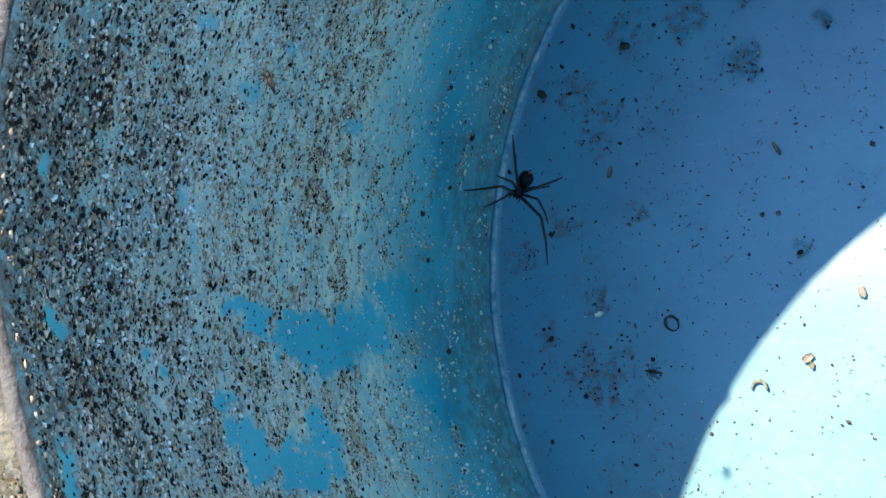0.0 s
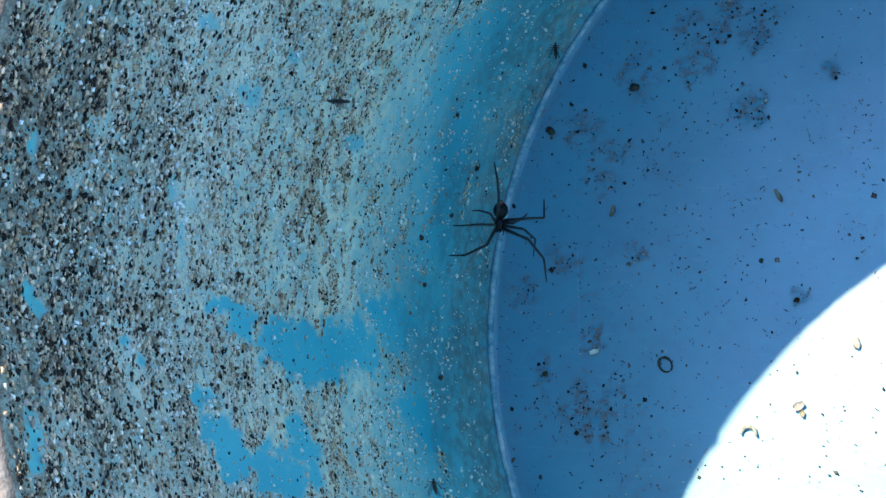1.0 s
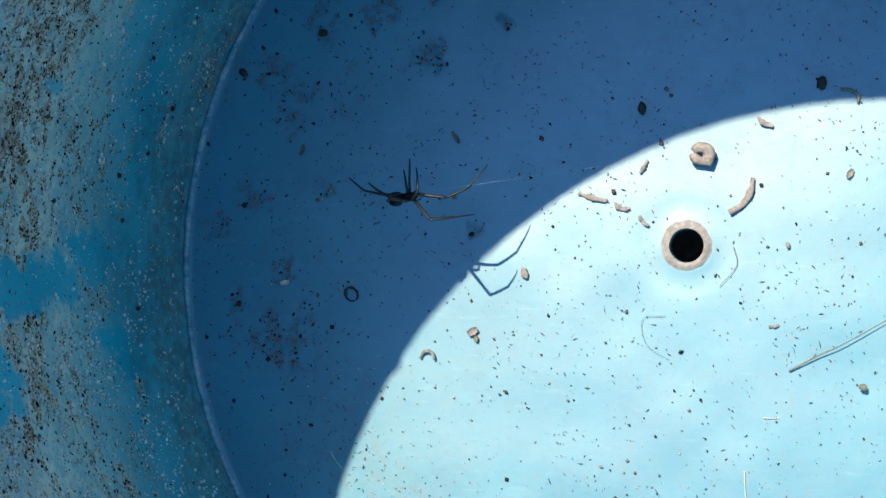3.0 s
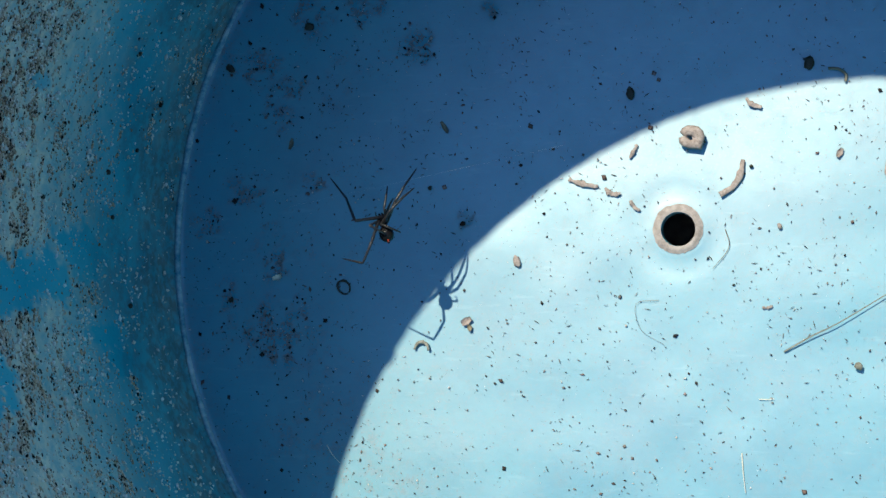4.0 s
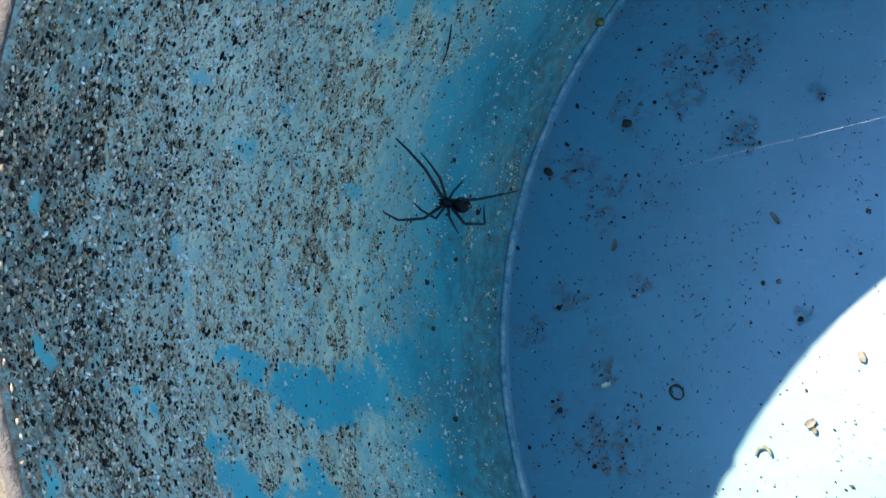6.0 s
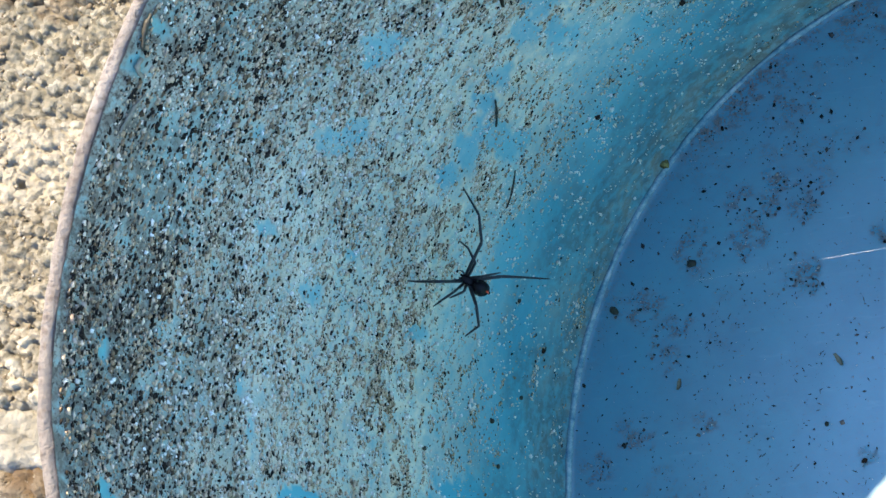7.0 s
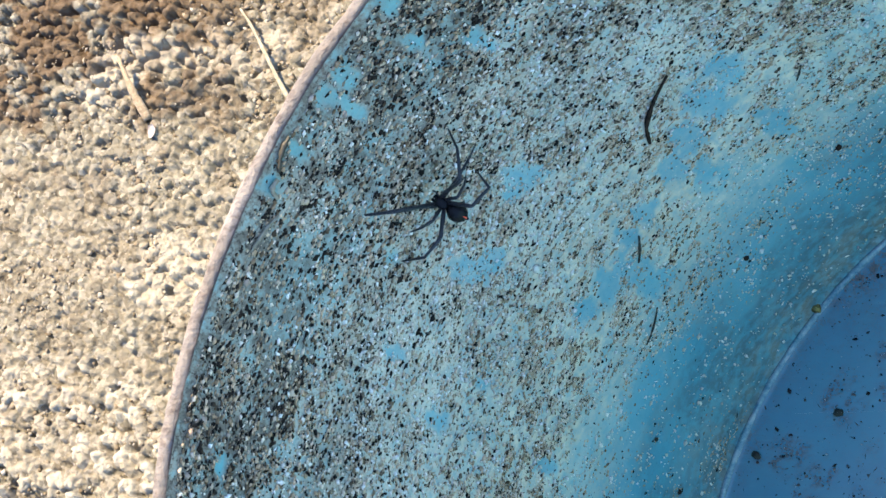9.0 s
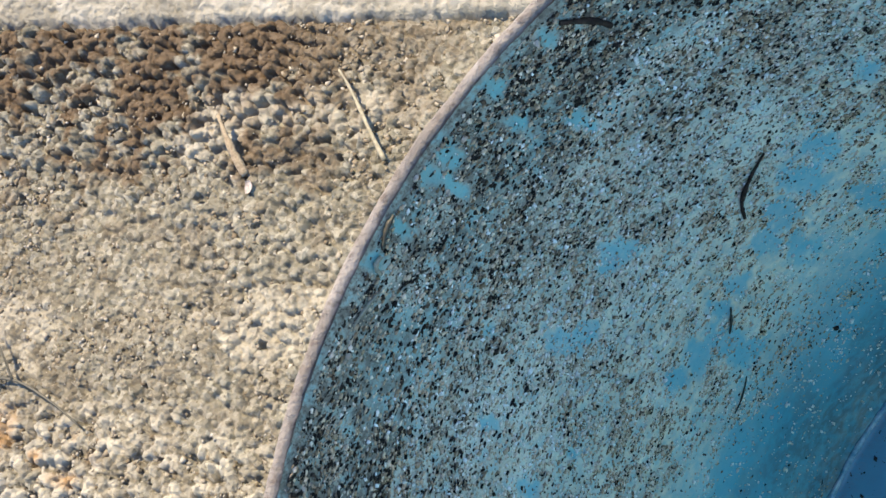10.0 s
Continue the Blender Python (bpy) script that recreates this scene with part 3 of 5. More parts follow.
plug = mesh_of("foot_ring", np.concatenate([np.stack([r * np.cos(fa), r * np.sin(fa), np.full(NF, z)], -1) for r, z in
               ((0.1885, 0.0), (0.186, -0.012), (0.186, GROUND_Z - 0.004), (0.1950, GROUND_Z - 0.004))]), grid_faces(4, NF, True), M_FLOOR)
spread(plug, "grime", np.full(4 * NF, 0.6))
part("foot_ring", plug, drum)

# grit stuck to the wall
N = 560000
ga = rng.uniform(92, 224, N)
gz = rng.uniform(0.004, 0.295, N)
top = rim_height(0.191 * np.cos(np.radians(ga)), 0.191 * np.sin(np.radians(ga)))
dens = dirt(ga, gz)
drift = smooth(0.38, 0.56, fbm(ga * 3.31 / 19, gz * 1000 / 13, 5, 29))
clump = 0.05 + 2.0 * smooth(0.45, 0.60, fbm(ga * 3.31 / 4.6, gz * 1000 / 3.0, 3, 23)) * (0.25 + 0.95 * drift)
even = 0.55 * smooth(0.12, 0.23, gz)
keep = (rng.random(N) < 0.035 * smooth(0.02, 0.09, gz) + 0.46 * smooth(0.10, 0.85, dens) * (clump * (1 - even) + 0.9 * even)) & (gz < top - 0.003)
ga, gz, dens, top = ga[keep], gz[keep], dens[keep], top[keep]
size = (0.00015 + 0.00045 * rng.random(len(ga)) ** 2.3) * (0.70 + 0.34 * dens + 0.14 * smooth(0.10, 0.27, gz))
gr = wall_radius(ga, gz / top) - 0.0006 * dens * 0.5 - size * 0.45
cs, sn = np.cos(np.radians(ga)), np.sin(np.radians(ga))
spots, inwards = np.stack([gr * cs, gr * sn, gz], -1), np.stack([-cs, -sn, 0 * cs], -1)
round_way = np.stack([-sn, cs, 0 * cs], -1)
sooty = rng.random(len(ga)) < 0.25 * smooth(0.12, 0.03, top - gz) + 0.75 * soot_and_shade(ga, top - gz)
grit = new("stuck_grit", grains("stuck_grit", spots[~sooty], size[~sooty], inwards[~sooty], M_GRIT, 0.8, round_way[~sooty]))
dark = new("dark_grit", grains("dark_grit", spots[sooty], size[sooty], inwards[sooty], M_GRIT_DARK, 0.8, round_way[sooty]))
tagged(dark, "black-brown grit caked under the drum's cut edge", "grit", kind="stuff")
tagged(grit, "grey and dark sand grit stuck to the drum wall", "grit", kind="stuff")

# white sand grains among them, down to the wall's foot
N = 60000
ga = rng.uniform(92, 224, N)
gz = rng.uniform(0.006, 0.29, N)
top = rim_height(0.191 * np.cos(np.radians(ga)), 0.191 * np.sin(np.radians(ga)))
keep = (rng.random(N) < (0.05 + 0.60 * smooth(0.42, 0.62, fbm(ga * 3.32 / 7, gz * 1000 / 7, 4, 27)) * smooth(-0.02, 0.12, gz)) * (1 - 0.85 * bareness(ga, gz, ragged(ga, gz))) * (1 - 0.75 * smooth(0.06, 0.01, top - gz))) & (gz < top - 0.006)
ga, gz, top = ga[keep], gz[keep], top[keep]
size = 0.00024 + 0.00066 * rng.random(len(ga)) ** 2.6
gr = wall_radius(ga, gz / top) - 0.0002 - size * 0.45
cs, sn = np.cos(np.radians(ga)), np.sin(np.radians(ga))
sand = new("white_sand", grains("white_sand", np.stack([gr * cs, gr * sn, gz], -1), size, np.stack([-cs, -sn, 0 * cs], -1), M_SPARK, 0.8))
tagged(sand, "white sand grains stuck to the drum wall", "sand", kind="stuff")

# specks on the drum bottom
N = 56000
sa, sr2 = rng.uniform(0, 2 * math.pi, N), 0.186 * np.sqrt(rng.random(N))
sx, sy = sr2 * np.cos(sa), sr2 * np.sin(sa)
gk = floor_grime(sx, sy)
keep = (rng.random(N) < 0.09 + 0.75 * gk) & (np.hypot(sx - HOLE.x, sy - HOLE.y) > 0.011)
sx, sy, gk = sx[keep], sy[keep], gk[keep]
size = 0.00013 + 0.00042 * rng.random(len(sx)) ** 3.5
specks = new("floor_specks", grains("floor_specks", np.stack([sx, sy, 0.0003 + size * 0.4 + 0 * sx], -1), size, np.tile((0, 0, 1.0), (len(sx), 1)), M_SPECK, 0.6))
N = 14000
da, dr = rng.uniform(0, 2 * math.pi, N), 0.186 * np.sqrt(rng.random(N))
dx, dy = dr * np.cos(da), dr * np.sin(da)
keep = (rng.random(N) < 0.02 + 0.35 * floor_grime(dx, dy) + 0.6 * crusted(dx * 1000, dy * 1000) + 0.14 * smooth(0.095, 0.15, dr) * smooth(0.47, 0.60, fbm(dx * 70 + 3, dy * 70, 3, 58))) & (np.hypot(dx - HOLE.x, dy - HOLE.y) > 0.012)
dx, dy = dx[keep], dy[keep]
size = 0.00026 + 0.00075 * rng.random(len(dx)) ** 2.6
scraps = new("dirt_scraps", grains("dirt_scraps", np.stack([dx, dy, 0.0004 + size * 0.15 + 0 * dx], -1), size, np.tile((0, 0, 1.0), (len(dx), 1)), M_SCRAP, 0.3))
tagged(scraps, "flat dark scraps of dirt on the drum bottom", "dirt", kind="stuff")
tagged(specks, "dark and pale dirt specks scattered on the drum bottom", "dirt", kind="stuff")

# thin slivers and bits of stalk lying all ways on the drum bottom
N = 9000
va, vr = rng.uniform(0, 2 * math.pi, N), 0.183 * np.sqrt(rng.random(N))
vx, vy = vr * np.cos(va), vr * np.sin(va)
keep = (rng.random(N) < 0.02 + 0.32 * smooth(0.47, 0.64, fbm(vx * 55 + 9, vy * 55 + 4, 3, 57))) & (np.hypot(vx - HOLE.x, vy - HOLE.y) > 0.012)
vx, vy = vx[keep], vy[keep]
n = len(vx)
half, slim, turn = 0.0004 + 0.0010 * rng.random(n) ** 2.2, 0.00009 + 0.00013 * rng.random(n), rng.uniform(0, math.pi, n)
along, across = np.stack([np.cos(turn), np.sin(turn), 0 * turn], -1), np.stack([-np.sin(turn), np.cos(turn), 0 * turn], -1)
sv = OCTA_V[None, :, 0:1] * (half[:, None] * along)[:, None] + OCTA_V[None, :, 1:2] * (slim[:, None] * across)[:, None]
sv = sv + OCTA_V[None, :, 2:3] * np.array((0, 0, 1.0)) * slim[:, None, None] + np.stack([vx, vy, 0.0004 + slim], -1)[:, None]
slivers = new("floor_slivers", mesh_of("floor_slivers", sv.reshape(-1, 3), (OCTA_F[None] + (np.arange(n) * 6)[:, None, None]).reshape(-1, 3), M_SLIVER, False))
tagged(slivers, "thin dark slivers of dry plants on the drum bottom", "litter", kind="stuff")

# pale crumbs along the lip
la = np.concatenate([rng.uniform(100, 200, 70), rng.normal(169.6, 0.9, 18), rng.normal(189.5, 2.0, 60), rng.normal(200.5, 1.2, 40)])
N = len(la)
drop = 0.001 + np.abs(rng.normal(0, 0.008, N)) * np.where(la > 186, 1.6, 0.9)
lr = rim_radius(la) - 0.0022
lx, ly = lr * np.cos(np.radians(la)), lr * np.sin(np.radians(la))
lz = rim_height(lx, ly) - 0.0015 - drop
size = 0.00040 + 0.0010 * rng.random(N) ** 2.2
lr = np.minimum(lr, wall_radius(la, lz / rim_height(lx, ly))) - size * 0.35
lip = new("lip_crumbs", grains("lip_crumbs", np.stack([lr * np.cos(np.radians(la)), lr * np.sin(np.radians(la)), lz], -1), size,
                               np.stack([-np.cos(np.radians(la)), -np.sin(np.radians(la)), 0 * la], -1), M_CRUMB, 0.9))
tagged(lip, "pale crumbs clinging under the drum's cut edge", "crumbs", kind="stuff")

# ---- concrete blocks beside the drum ----
paving = new("block_paving")
tagged(paving, "weathered beige concrete blocks with white mortar joints", "paving", kind="structure")


def block_top(x, y):
    return 0.1326 - 0.1377 * (x + 0.2) + 0.0756 * y


def concrete_block(y0, y1, x0=-0.56, x1=-0.204, step=0.00052, seed=0):
    """A rough cast block, its top worn to the aggregate, sides down to the soil."""
    xs, ys = np.arange(x0, x1 + 1e-6, step), np.arange(y0, y1 + 1e-6, step)
    X, Y = np.meshgrid(xs, ys, indexing="ij")
    V = Y.copy()
    Y = Y - 0.084 * (X + 0.33)
    edge = np.minimum(np.minimum(V - y0, y1 - V), np.minimum(X - x0, x1 - X))
    bent = 0.0016 * (fbm(X * 300, Y * 300, 2, seed + 21) - 0.5)
    d1, o1 = cells((X + bent) * 270, (Y - bent) * 270, seed)
    d2, o2 = cells(X * 120, Y * 120, seed + 3)
    d3, o3 = cells(X * 640, Y * 640, seed + 8)
    low = fbm(X * 28, Y * 28, 4, seed + 1)
    rough = smooth(0.35, 0.65, fbm(X * 16 + 3, Y * 16, 3, seed + 5))
    damp = smooth(y1 - 0.085, y1 - 0.03, V) * smooth(-0.27, -0.37, X)
    Z = block_top(X, Y) + 0.0036 * (low - 0.5) + (0.0012 + 0.0009 * rough + 0.0026 * damp) * (0.55 - 0.35 * d1 - 1.0 * smooth(0.36, 0.74, d1)) * (0.8 + 0.35 * o1) + 0.0013 * (0.45 - 1.3 * d3 ** 2) * (0.3 + 1.2 * o3) + (0.0040 * rough + 0.0060 * damp) * (fbm(X * 120, Y * 120, 3, seed + 31) - 0.5)
    pebbly = 1 - smooth(0.034, 0.056, V - y0 + 0.03 * (low - 0.5))
    d4, o4 = cells((X + 2 * bent) * 165, (Y - 2 * bent) * 165, seed + 17)
    Z = Z + 0.0042 * pebbly * (0.45 - 1.3 * d4 ** 2) * (0.4 + o4)
    pit = np.where(o2 > 0.994, smooth(0.35, 0.12, d2), 0.0)
    for px, py, pr in ((-0.294, 0.175, 0.0013), (-0.301, 0.175, 0.0012), (-0.290, 0.183, 0.0012), (-0.322, 0.108, 0.0016), (-0.352, 0.083, 0.0017)):
        Z = Z - 0.005 * smooth(pr * 1.5, pr * 0.6, np.hypot(X - px, Y - py))
    Z = Z - 0.0045 * pit - 0.006 * (1 - smooth(0, 0.006, edge)) * (0.5 + 0.6 * low)
    n, m = X.shape
    v = np.stack([X, Y, Z], -1).reshape(-1, 3)
    f = [grid_faces(n, m)[:, ::-1]]
    ring = np.concatenate([np.arange(m), np.arange(1, n) * m + m - 1, (n - 1) * m + np.arange(m - 2, -1, -1), np.arange(n - 2, 0, -1) * m])
    base = v[ring].copy()
    base[:, 2] = GROUND_Z - 0.004
    k = np.arange(len(ring))
    k2 = (k + 1) % len(ring)
    f.append(np.stack([ring[k], ring[k2], len(v) + k2, len(v) + k], -1))
    me = mesh_of("concrete_block", np.concatenate([v, base]), np.concatenate(f), M_CONCRETE)
    rep = np.zeros(len(base))
    up = smooth(y1 - 0.100, y1 - 0.03, V)
    left = smooth(-0.27, -0.36, X)
    stain = smooth(0.40, 0.52, 0.55 * fbm(X * 22, Y * 22, 4, seed + 9) + 0.45 * fbm(X * 120, Y * 120, 3, seed + 10)) * (0.22 + 1.1 * up * (0.2 + 0.8 * left))
    chalk = smooth(0.60, 0.70, fbm(X * 26 + 8, Y * 26, 4, seed + 14)) * 0.6 + pebbly * smooth(0.62, 0.40, d4) * (0.25 + 0.95 * smooth(0.3, 0.8, o4)) + 0.8 * smooth(0.012, 0.004, np.hypot(X + 0.357, (Y - 0.183) * 1.4) + 0.006 * (low - 0.5))
    rust = smooth(0.66, 0.74, fbm(X * 30 + 2, Y * 30, 3, seed + 19)) * smooth(-0.36, -0.41, X) * (1 - smooth(0.02, 0.06, V - y0))
    for key, val in (("stain", stain), ("chalk", chalk), ("rust", rust)):
        spread(me, key, np.concatenate([np.clip(val, 0, 1).reshape(-1), rep]))
    return me


part("concrete_block", concrete_block(0.029, 0.232, seed=70), paving)
part("concrete_block", concrete_block(-0.178, 0.014, step=0.0014, seed=90), paving)
part("concrete_block", concrete_block(0.248, 0.44, step=0.0022, seed=110), paving)


def mortar_joint(y0, y1, x0=-0.555, x1=-0.206, seed=0):
    xs, ys = np.arange(x0, x1, 0.0008), np.linspace(y0 - 0.004, y1 + 0.004, 34)
    X, Y = np.meshgrid(xs, ys, indexing="ij")
    edge = np.minimum(Y - ys[0], ys[-1] - Y)
    Y = Y - 0.084 * (X + 0.33)
    lumps, kind = cells(X * 380, Y * 380, seed + 4)
    Z = block_top(X, Y) + 0.0012 + 0.0022 * (0.5 - 1.2 * lumps ** 2) * (0.5 + kind) + 0.005 * (fbm(X * 130, Y * 130, 5, seed) - 0.5) - 0.0055 * (1 - smooth(0, 0.0055, edge + 0.0018 * fbm(X * 200, Y * 10, 3, seed)))
    n, m = X.shape
    v = np.stack([X, Y, Z], -1).reshape(-1, 3)
    ring = np.concatenate([np.arange(m), np.arange(1, n) * m + m - 1, (n - 1) * m + np.arange(m - 2, -1, -1), np.arange(n - 2, 0, -1) * m])
    base = v[ring].copy()
    base[:, 2] = 0.05
    k = np.arange(len(ring))
    k2 = (k + 1) % len(ring)
    f = np.concatenate([grid_faces(n, m)[:, ::-1], np.stack([ring[k], ring[k2], len(v) + k2, len(v) + k], -1)])
    return mesh_of("mortar_joint", np.concatenate([v, base]), f, M_MORTAR)


M_AGGREGATE = grit_material("sandy_aggregate", [
    (0.0, (0.10, 0.078, 0.052)), (0.3, (0.15, 0.122, 0.086)), (0.6, (0.20, 0.175, 0.138)), (0.85, (0.26, 0.235, 0.195)), (1.0, (0.32, 0.30, 0.265))])
N = 30000
ax, av = rng.uniform(-0.50, -0.207, N), rng.uniform(-0.085, 0.235, N)
ay = av - 0.084 * (ax + 0.33)
bare_joint = ((av > 0.010) & (av < 0.033)) | (av > 0.229)
patchy = fbm(ax * 45, ay * 45, 3, 77)
damp = smooth(0.165, 0.215, av) * smooth(-0.29, -0.39, ax)
keep = (rng.random(N) < (0.25 + 0.75 * smooth(0.38, 0.62, patchy)) * (1 - 0.85 * damp)) & ~bare_joint
ax, ay, patchy = ax[keep], ay[keep], patchy[keep]
size = (0.00035 + 0.00095 * rng.random(len(ax)) ** 2.6) * (0.7 + 0.6 * patchy)
aggregate = new("sand_aggregate", grains("sand_aggregate", np.stack([ax, ay, block_top(ax, ay) + 0.0034 * (fbm(ax * 28, ay * 28, 4, 71) - 0.5) + 0.0002], -1), size, np.tile((0.13, -0.07, 0.99), (len(ax), 1)), M_AGGREGATE, 0.85))
tagged(aggregate, "sandy aggregate exposed on the concrete blocks", "aggregate", kind="stuff")
part("mortar_joint", mortar_joint(0.014, 0.029, seed=3), paving, "rough white mortar joint")
part("mortar_joint", mortar_joint(0.232, 0.248, seed=5), paving, "rough white mortar joint")

# ---- litter on the drum bottom ----
def resting(name, geo, mat, x, y, turn=0.0, label="", category="litter", group="", z=0.0006, place=None):
    """A small thing that lies at x, y; its mesh is built round the origin with its underside at 0."""
    verts, faces = geo
    low = min(v[2] for v in verts)
    verts = [(v[0], v[1], v[2] - low) for v in verts]
    ob = new(name, mesh_of(name, verts, faces, mat))
    ob.matrix_world = place if place else pose(x, y, z, 0, 0, turn)
    return tagged(ob, label, category, group)


def pellet(length, thick, curve=0.2, seed=1):
    """A dried, knobbly dropping, bent sideways."""
    pts, rad = [], []
    for k in range(11):
        u = k / 10
        pts.append((length * (u - 0.5), curve * length * (4 * (u - 0.5) ** 2 - 0.5), 0.0003 * math.sin(u * 9 + seed)))
        pts[-1] = (pts[-1][0], pts[-1][1] + 0.05 * length * noise.noise(Vector((u * 5, seed * 3.1, 0))), pts[-1][2])
        knob = 0.80 + 1.15 * noise.noise(Vector((u * 6 + seed * 2.3, seed, 0)))
        rad.append(0.85 * thick * max(0.25, knob) * (0.55 + 0.45 * math.sin(math.pi * min(max(u, 0.06), 0.94))))
    return tube(pts, rad, 9, 0.35)


for x, y, turn, ln, th, cv, sd, lab in (
        (0.0235, 0.0225, 56, 0.0150, 0.0019, 0.16, 1, "long pinkish dried pellet on the sunlit drum bottom"),
        (-0.0308, 0.0224, -16, 0.0110, 0.0015, 0.06, 2, "pinkish dried pellet at the edge of the sunlight"),
        (-0.0125, 0.0335, 62, 0.0055, 0.0011, 0.05, 3, "small pinkish dried pellet on the drum bottom"),
        (0.0306, 0.0494, -32, 0.0066, 0.0014, 0.10, 4, "short pinkish dried pellet on the drum bottom"),
        (0.0775, 0.0215, -72, 0.0130, 0.0009, 0.12, 5, "thin knobbly pinkish dried pellet on the drum bottom"),
        (-0.0202, 0.0189, -20, 0.0060, 0.0014, 0.20, 6, "crumbly flat pinkish pellet on the drum bottom"),
        (-0.0122, 0.0136, -48, 0.0050, 0.0011, 0.10, 7, "crumbly pinkish pellet near the drain hole"),
        (0.0345, -0.0234, 8, 0.0038, 0.0008, 0.10, 8, "tiny pinkish pellet on the drum bottom")):
    resting("dried_pellet", pellet(ln, th, cv, sd), M_PINK, x, y, turn, lab, "pellet", "pellets on the drum bottom")

for x, y, rx, ry, rz, turn, mat, sd, lab in (
        (-0.0557, -0.0057, 0.0017, 0.0029, 0.0010, 12, M_PINK, 11, "beige grain of seed with a dark end"),
        (0.0392, 0.0054, 0.0010, 0.0014, 0.0008, 20, M_PINK, 12, "small brownish grain on the drum bottom"),
        (0.0656, -0.0443, 0.0017, 0.0021, 0.0016, 40, M_GREEN, 13, "grey-brown seed on the drum bottom"),
        (-0.0133, 0.0545, 0.0020, 0.0026, 0.0009, 10, M_DARK, 14, "dark oval seed husk on the drum bottom"),
        (-0.0759, 0.0085, 0.0014, 0.0010, 0.0007, 30, M_BARK, 15, "dark brown crumb on the drum bottom"),
        (-0.1310, -0.0290, 0.0008, 0.0007, 0.0006, 0, M_PINK, 16, "tiny pinkish crumb on the drum bottom"),
        (-0.1664, -0.0188, 0.0015, 0.0012, 0.0008, 60, M_DARK, 17, "dark crumb near the drum's corner"),
        (-0.0883, 0.0221, 0.0012, 0.0009, 0.0007, 75, M_DARK, 18, "dark crumb on the drum bottom"),
        (-0.1437, 0.1243, 0.0040, 0.0022, 0.0022, 125, M_OLIVE, 19, "olive-yellow bird dropping on the corner seam"),
        (0.0503, 0.0632, 0.0030, 0.0022, 0.0009, 70, M_DARK, 20, "ragged dark lump on the drum bottom"),
        (-0.1899, -0.0076, 0.0016, 0.0012, 0.0010, 30, M_DARK, 21, "dark crumb stuck to the corner seam"),
        (-0.1666, 0.0698, 0.0017, 0.0024, 0.0009, 30, M_DARK, 22, "dark brown crumb near the drum's corner"),
        (-0.1350, 0.0846, 0.0024, 0.0018, 0.0009, 10, M_DARK, 23, "ragged dark crumb on the drum bottom")):
    resting("crumb", lump(rx * 0.8, ry * 0.8, rz * 0.8, sd, 0.55), mat, x, y, turn, lab, "crumb", "crumbs on the drum bottom")


def flake(length, width, seed=1):
    """A thin curled flake with some thickness."""
    verts, faces = [], []
    n = 7
    for lift in (0.0, 0.00025):
        for k in range(n):
            u = k / (n - 1)
            w = width * (0.35 + 0.65 * math.sin(math.pi * min(max(u, 0.1), 0.9))) * (1 + 0.3 * noise.noise(Vector((u * 4, seed, 0))))
            for s in (-1, 0, 1):
                verts.append((length * (u - 0.5), s * w / 2, 0.0006 * (2 * u - 1) ** 2 + 0.0005 * s * s + lift))
    for k in range(n - 1):
        for s in range(2):
            a = k * 3 + s
            faces.append((a, a + 3, a + 4, a + 1))
            b = a + n * 3
            faces.append((b, b + 1, b + 4, b + 3))
    rim = [k * 3 for k in range(n)] + [(n - 1) * 3 + 1] + [k * 3 + 2 for k in range(n - 1, -1, -1)] + [1]
    for i, a in enumerate(rim):
        b = rim[(i + 1) % len(rim)]
        faces.append((a, b, b + n * 3, a + n * 3))
    return verts, faces


for x, y, turn, ln, wd, mat, sd, lab in (
        (-0.1422, 0.0401, 75, 0.0042, 0.0016, M_STRAW, 1, "pale straw flake on the blue drum bottom"),
        (-0.0825, 0.0445, 120, 0.0050, 0.0017, M_STRAW, 2, "tan straw flake on the blue drum bottom"),
        (-0.1479, -0.0105, 15, 0.0036, 0.0022, M_CREAM, 3, "pale flake among dark crumbs"),
        (0.0798, 0.0319, 80, 0.0085, 0.0032, M_CREAM, 4, "large cream flake on the sunlit drum bottom"),
        (-0.0747, -0.0275, 30, 0.0040, 0.0030, M_PINK, 5, "crumpled pinkish flake on the sunlit drum bottom"),
        (-0.0735, -0.0300, 100, 0.0026, 0.0018, M_STRAW, 6, "crumpled tan flake on the sunlit drum bottom"),
        (0.0604, 0.0309, 60, 0.0035, 0.0022, M_PINK, 7, "pinkish flake on the sunlit drum bottom"),
        (0.0778, -0.0829, 80, 0.0060, 0.0030, M_STRAW, 9, "brown husk flake on the drum bottom")):
    resting("flake", flake(ln, wd, sd), mat, x, y, turn, lab, "flake", "flakes on the drum bottom")


def curled_husk(radius, arc, thick, seed=1):
    pts = [(radius * math.cos(arc * (k / 13 - 0.5)), radius * 0.8 * math.sin(arc * (k / 13 - 0.5)), 0.0002 * math.sin(k)) for k in range(14)]
    rad = [thick * (0.6 + 0.5 * math.sin(math.pi * (k + 1) / 15)) * (1 + 0.7 * noise.noise(Vector((k * 0.9, seed, 0)))) for k in range(14)]
    return tube(pts, rad, 8, 0.75)


resting("ring_husk", curled_husk(0.0028, 6.1, 0.00042, 3), M_DARK, -0.1217, -0.0145, 130, "small dark ring-shaped husk on the drum bottom", "husk")
resting("curled_husk", curled_husk(0.0034, 2.9, 0.0006, 4), M_GREEN, -0.0918, -0.0385, 85, "curled olive husk at the edge of the sunlight", "husk")
resting("curled_husk", curled_husk(0.0031, 5.9, 0.0020, 5), M_PINK, 0.0085, 0.0377, -12, "curled pinkish husk on the sunlit drum bottom", "husk")
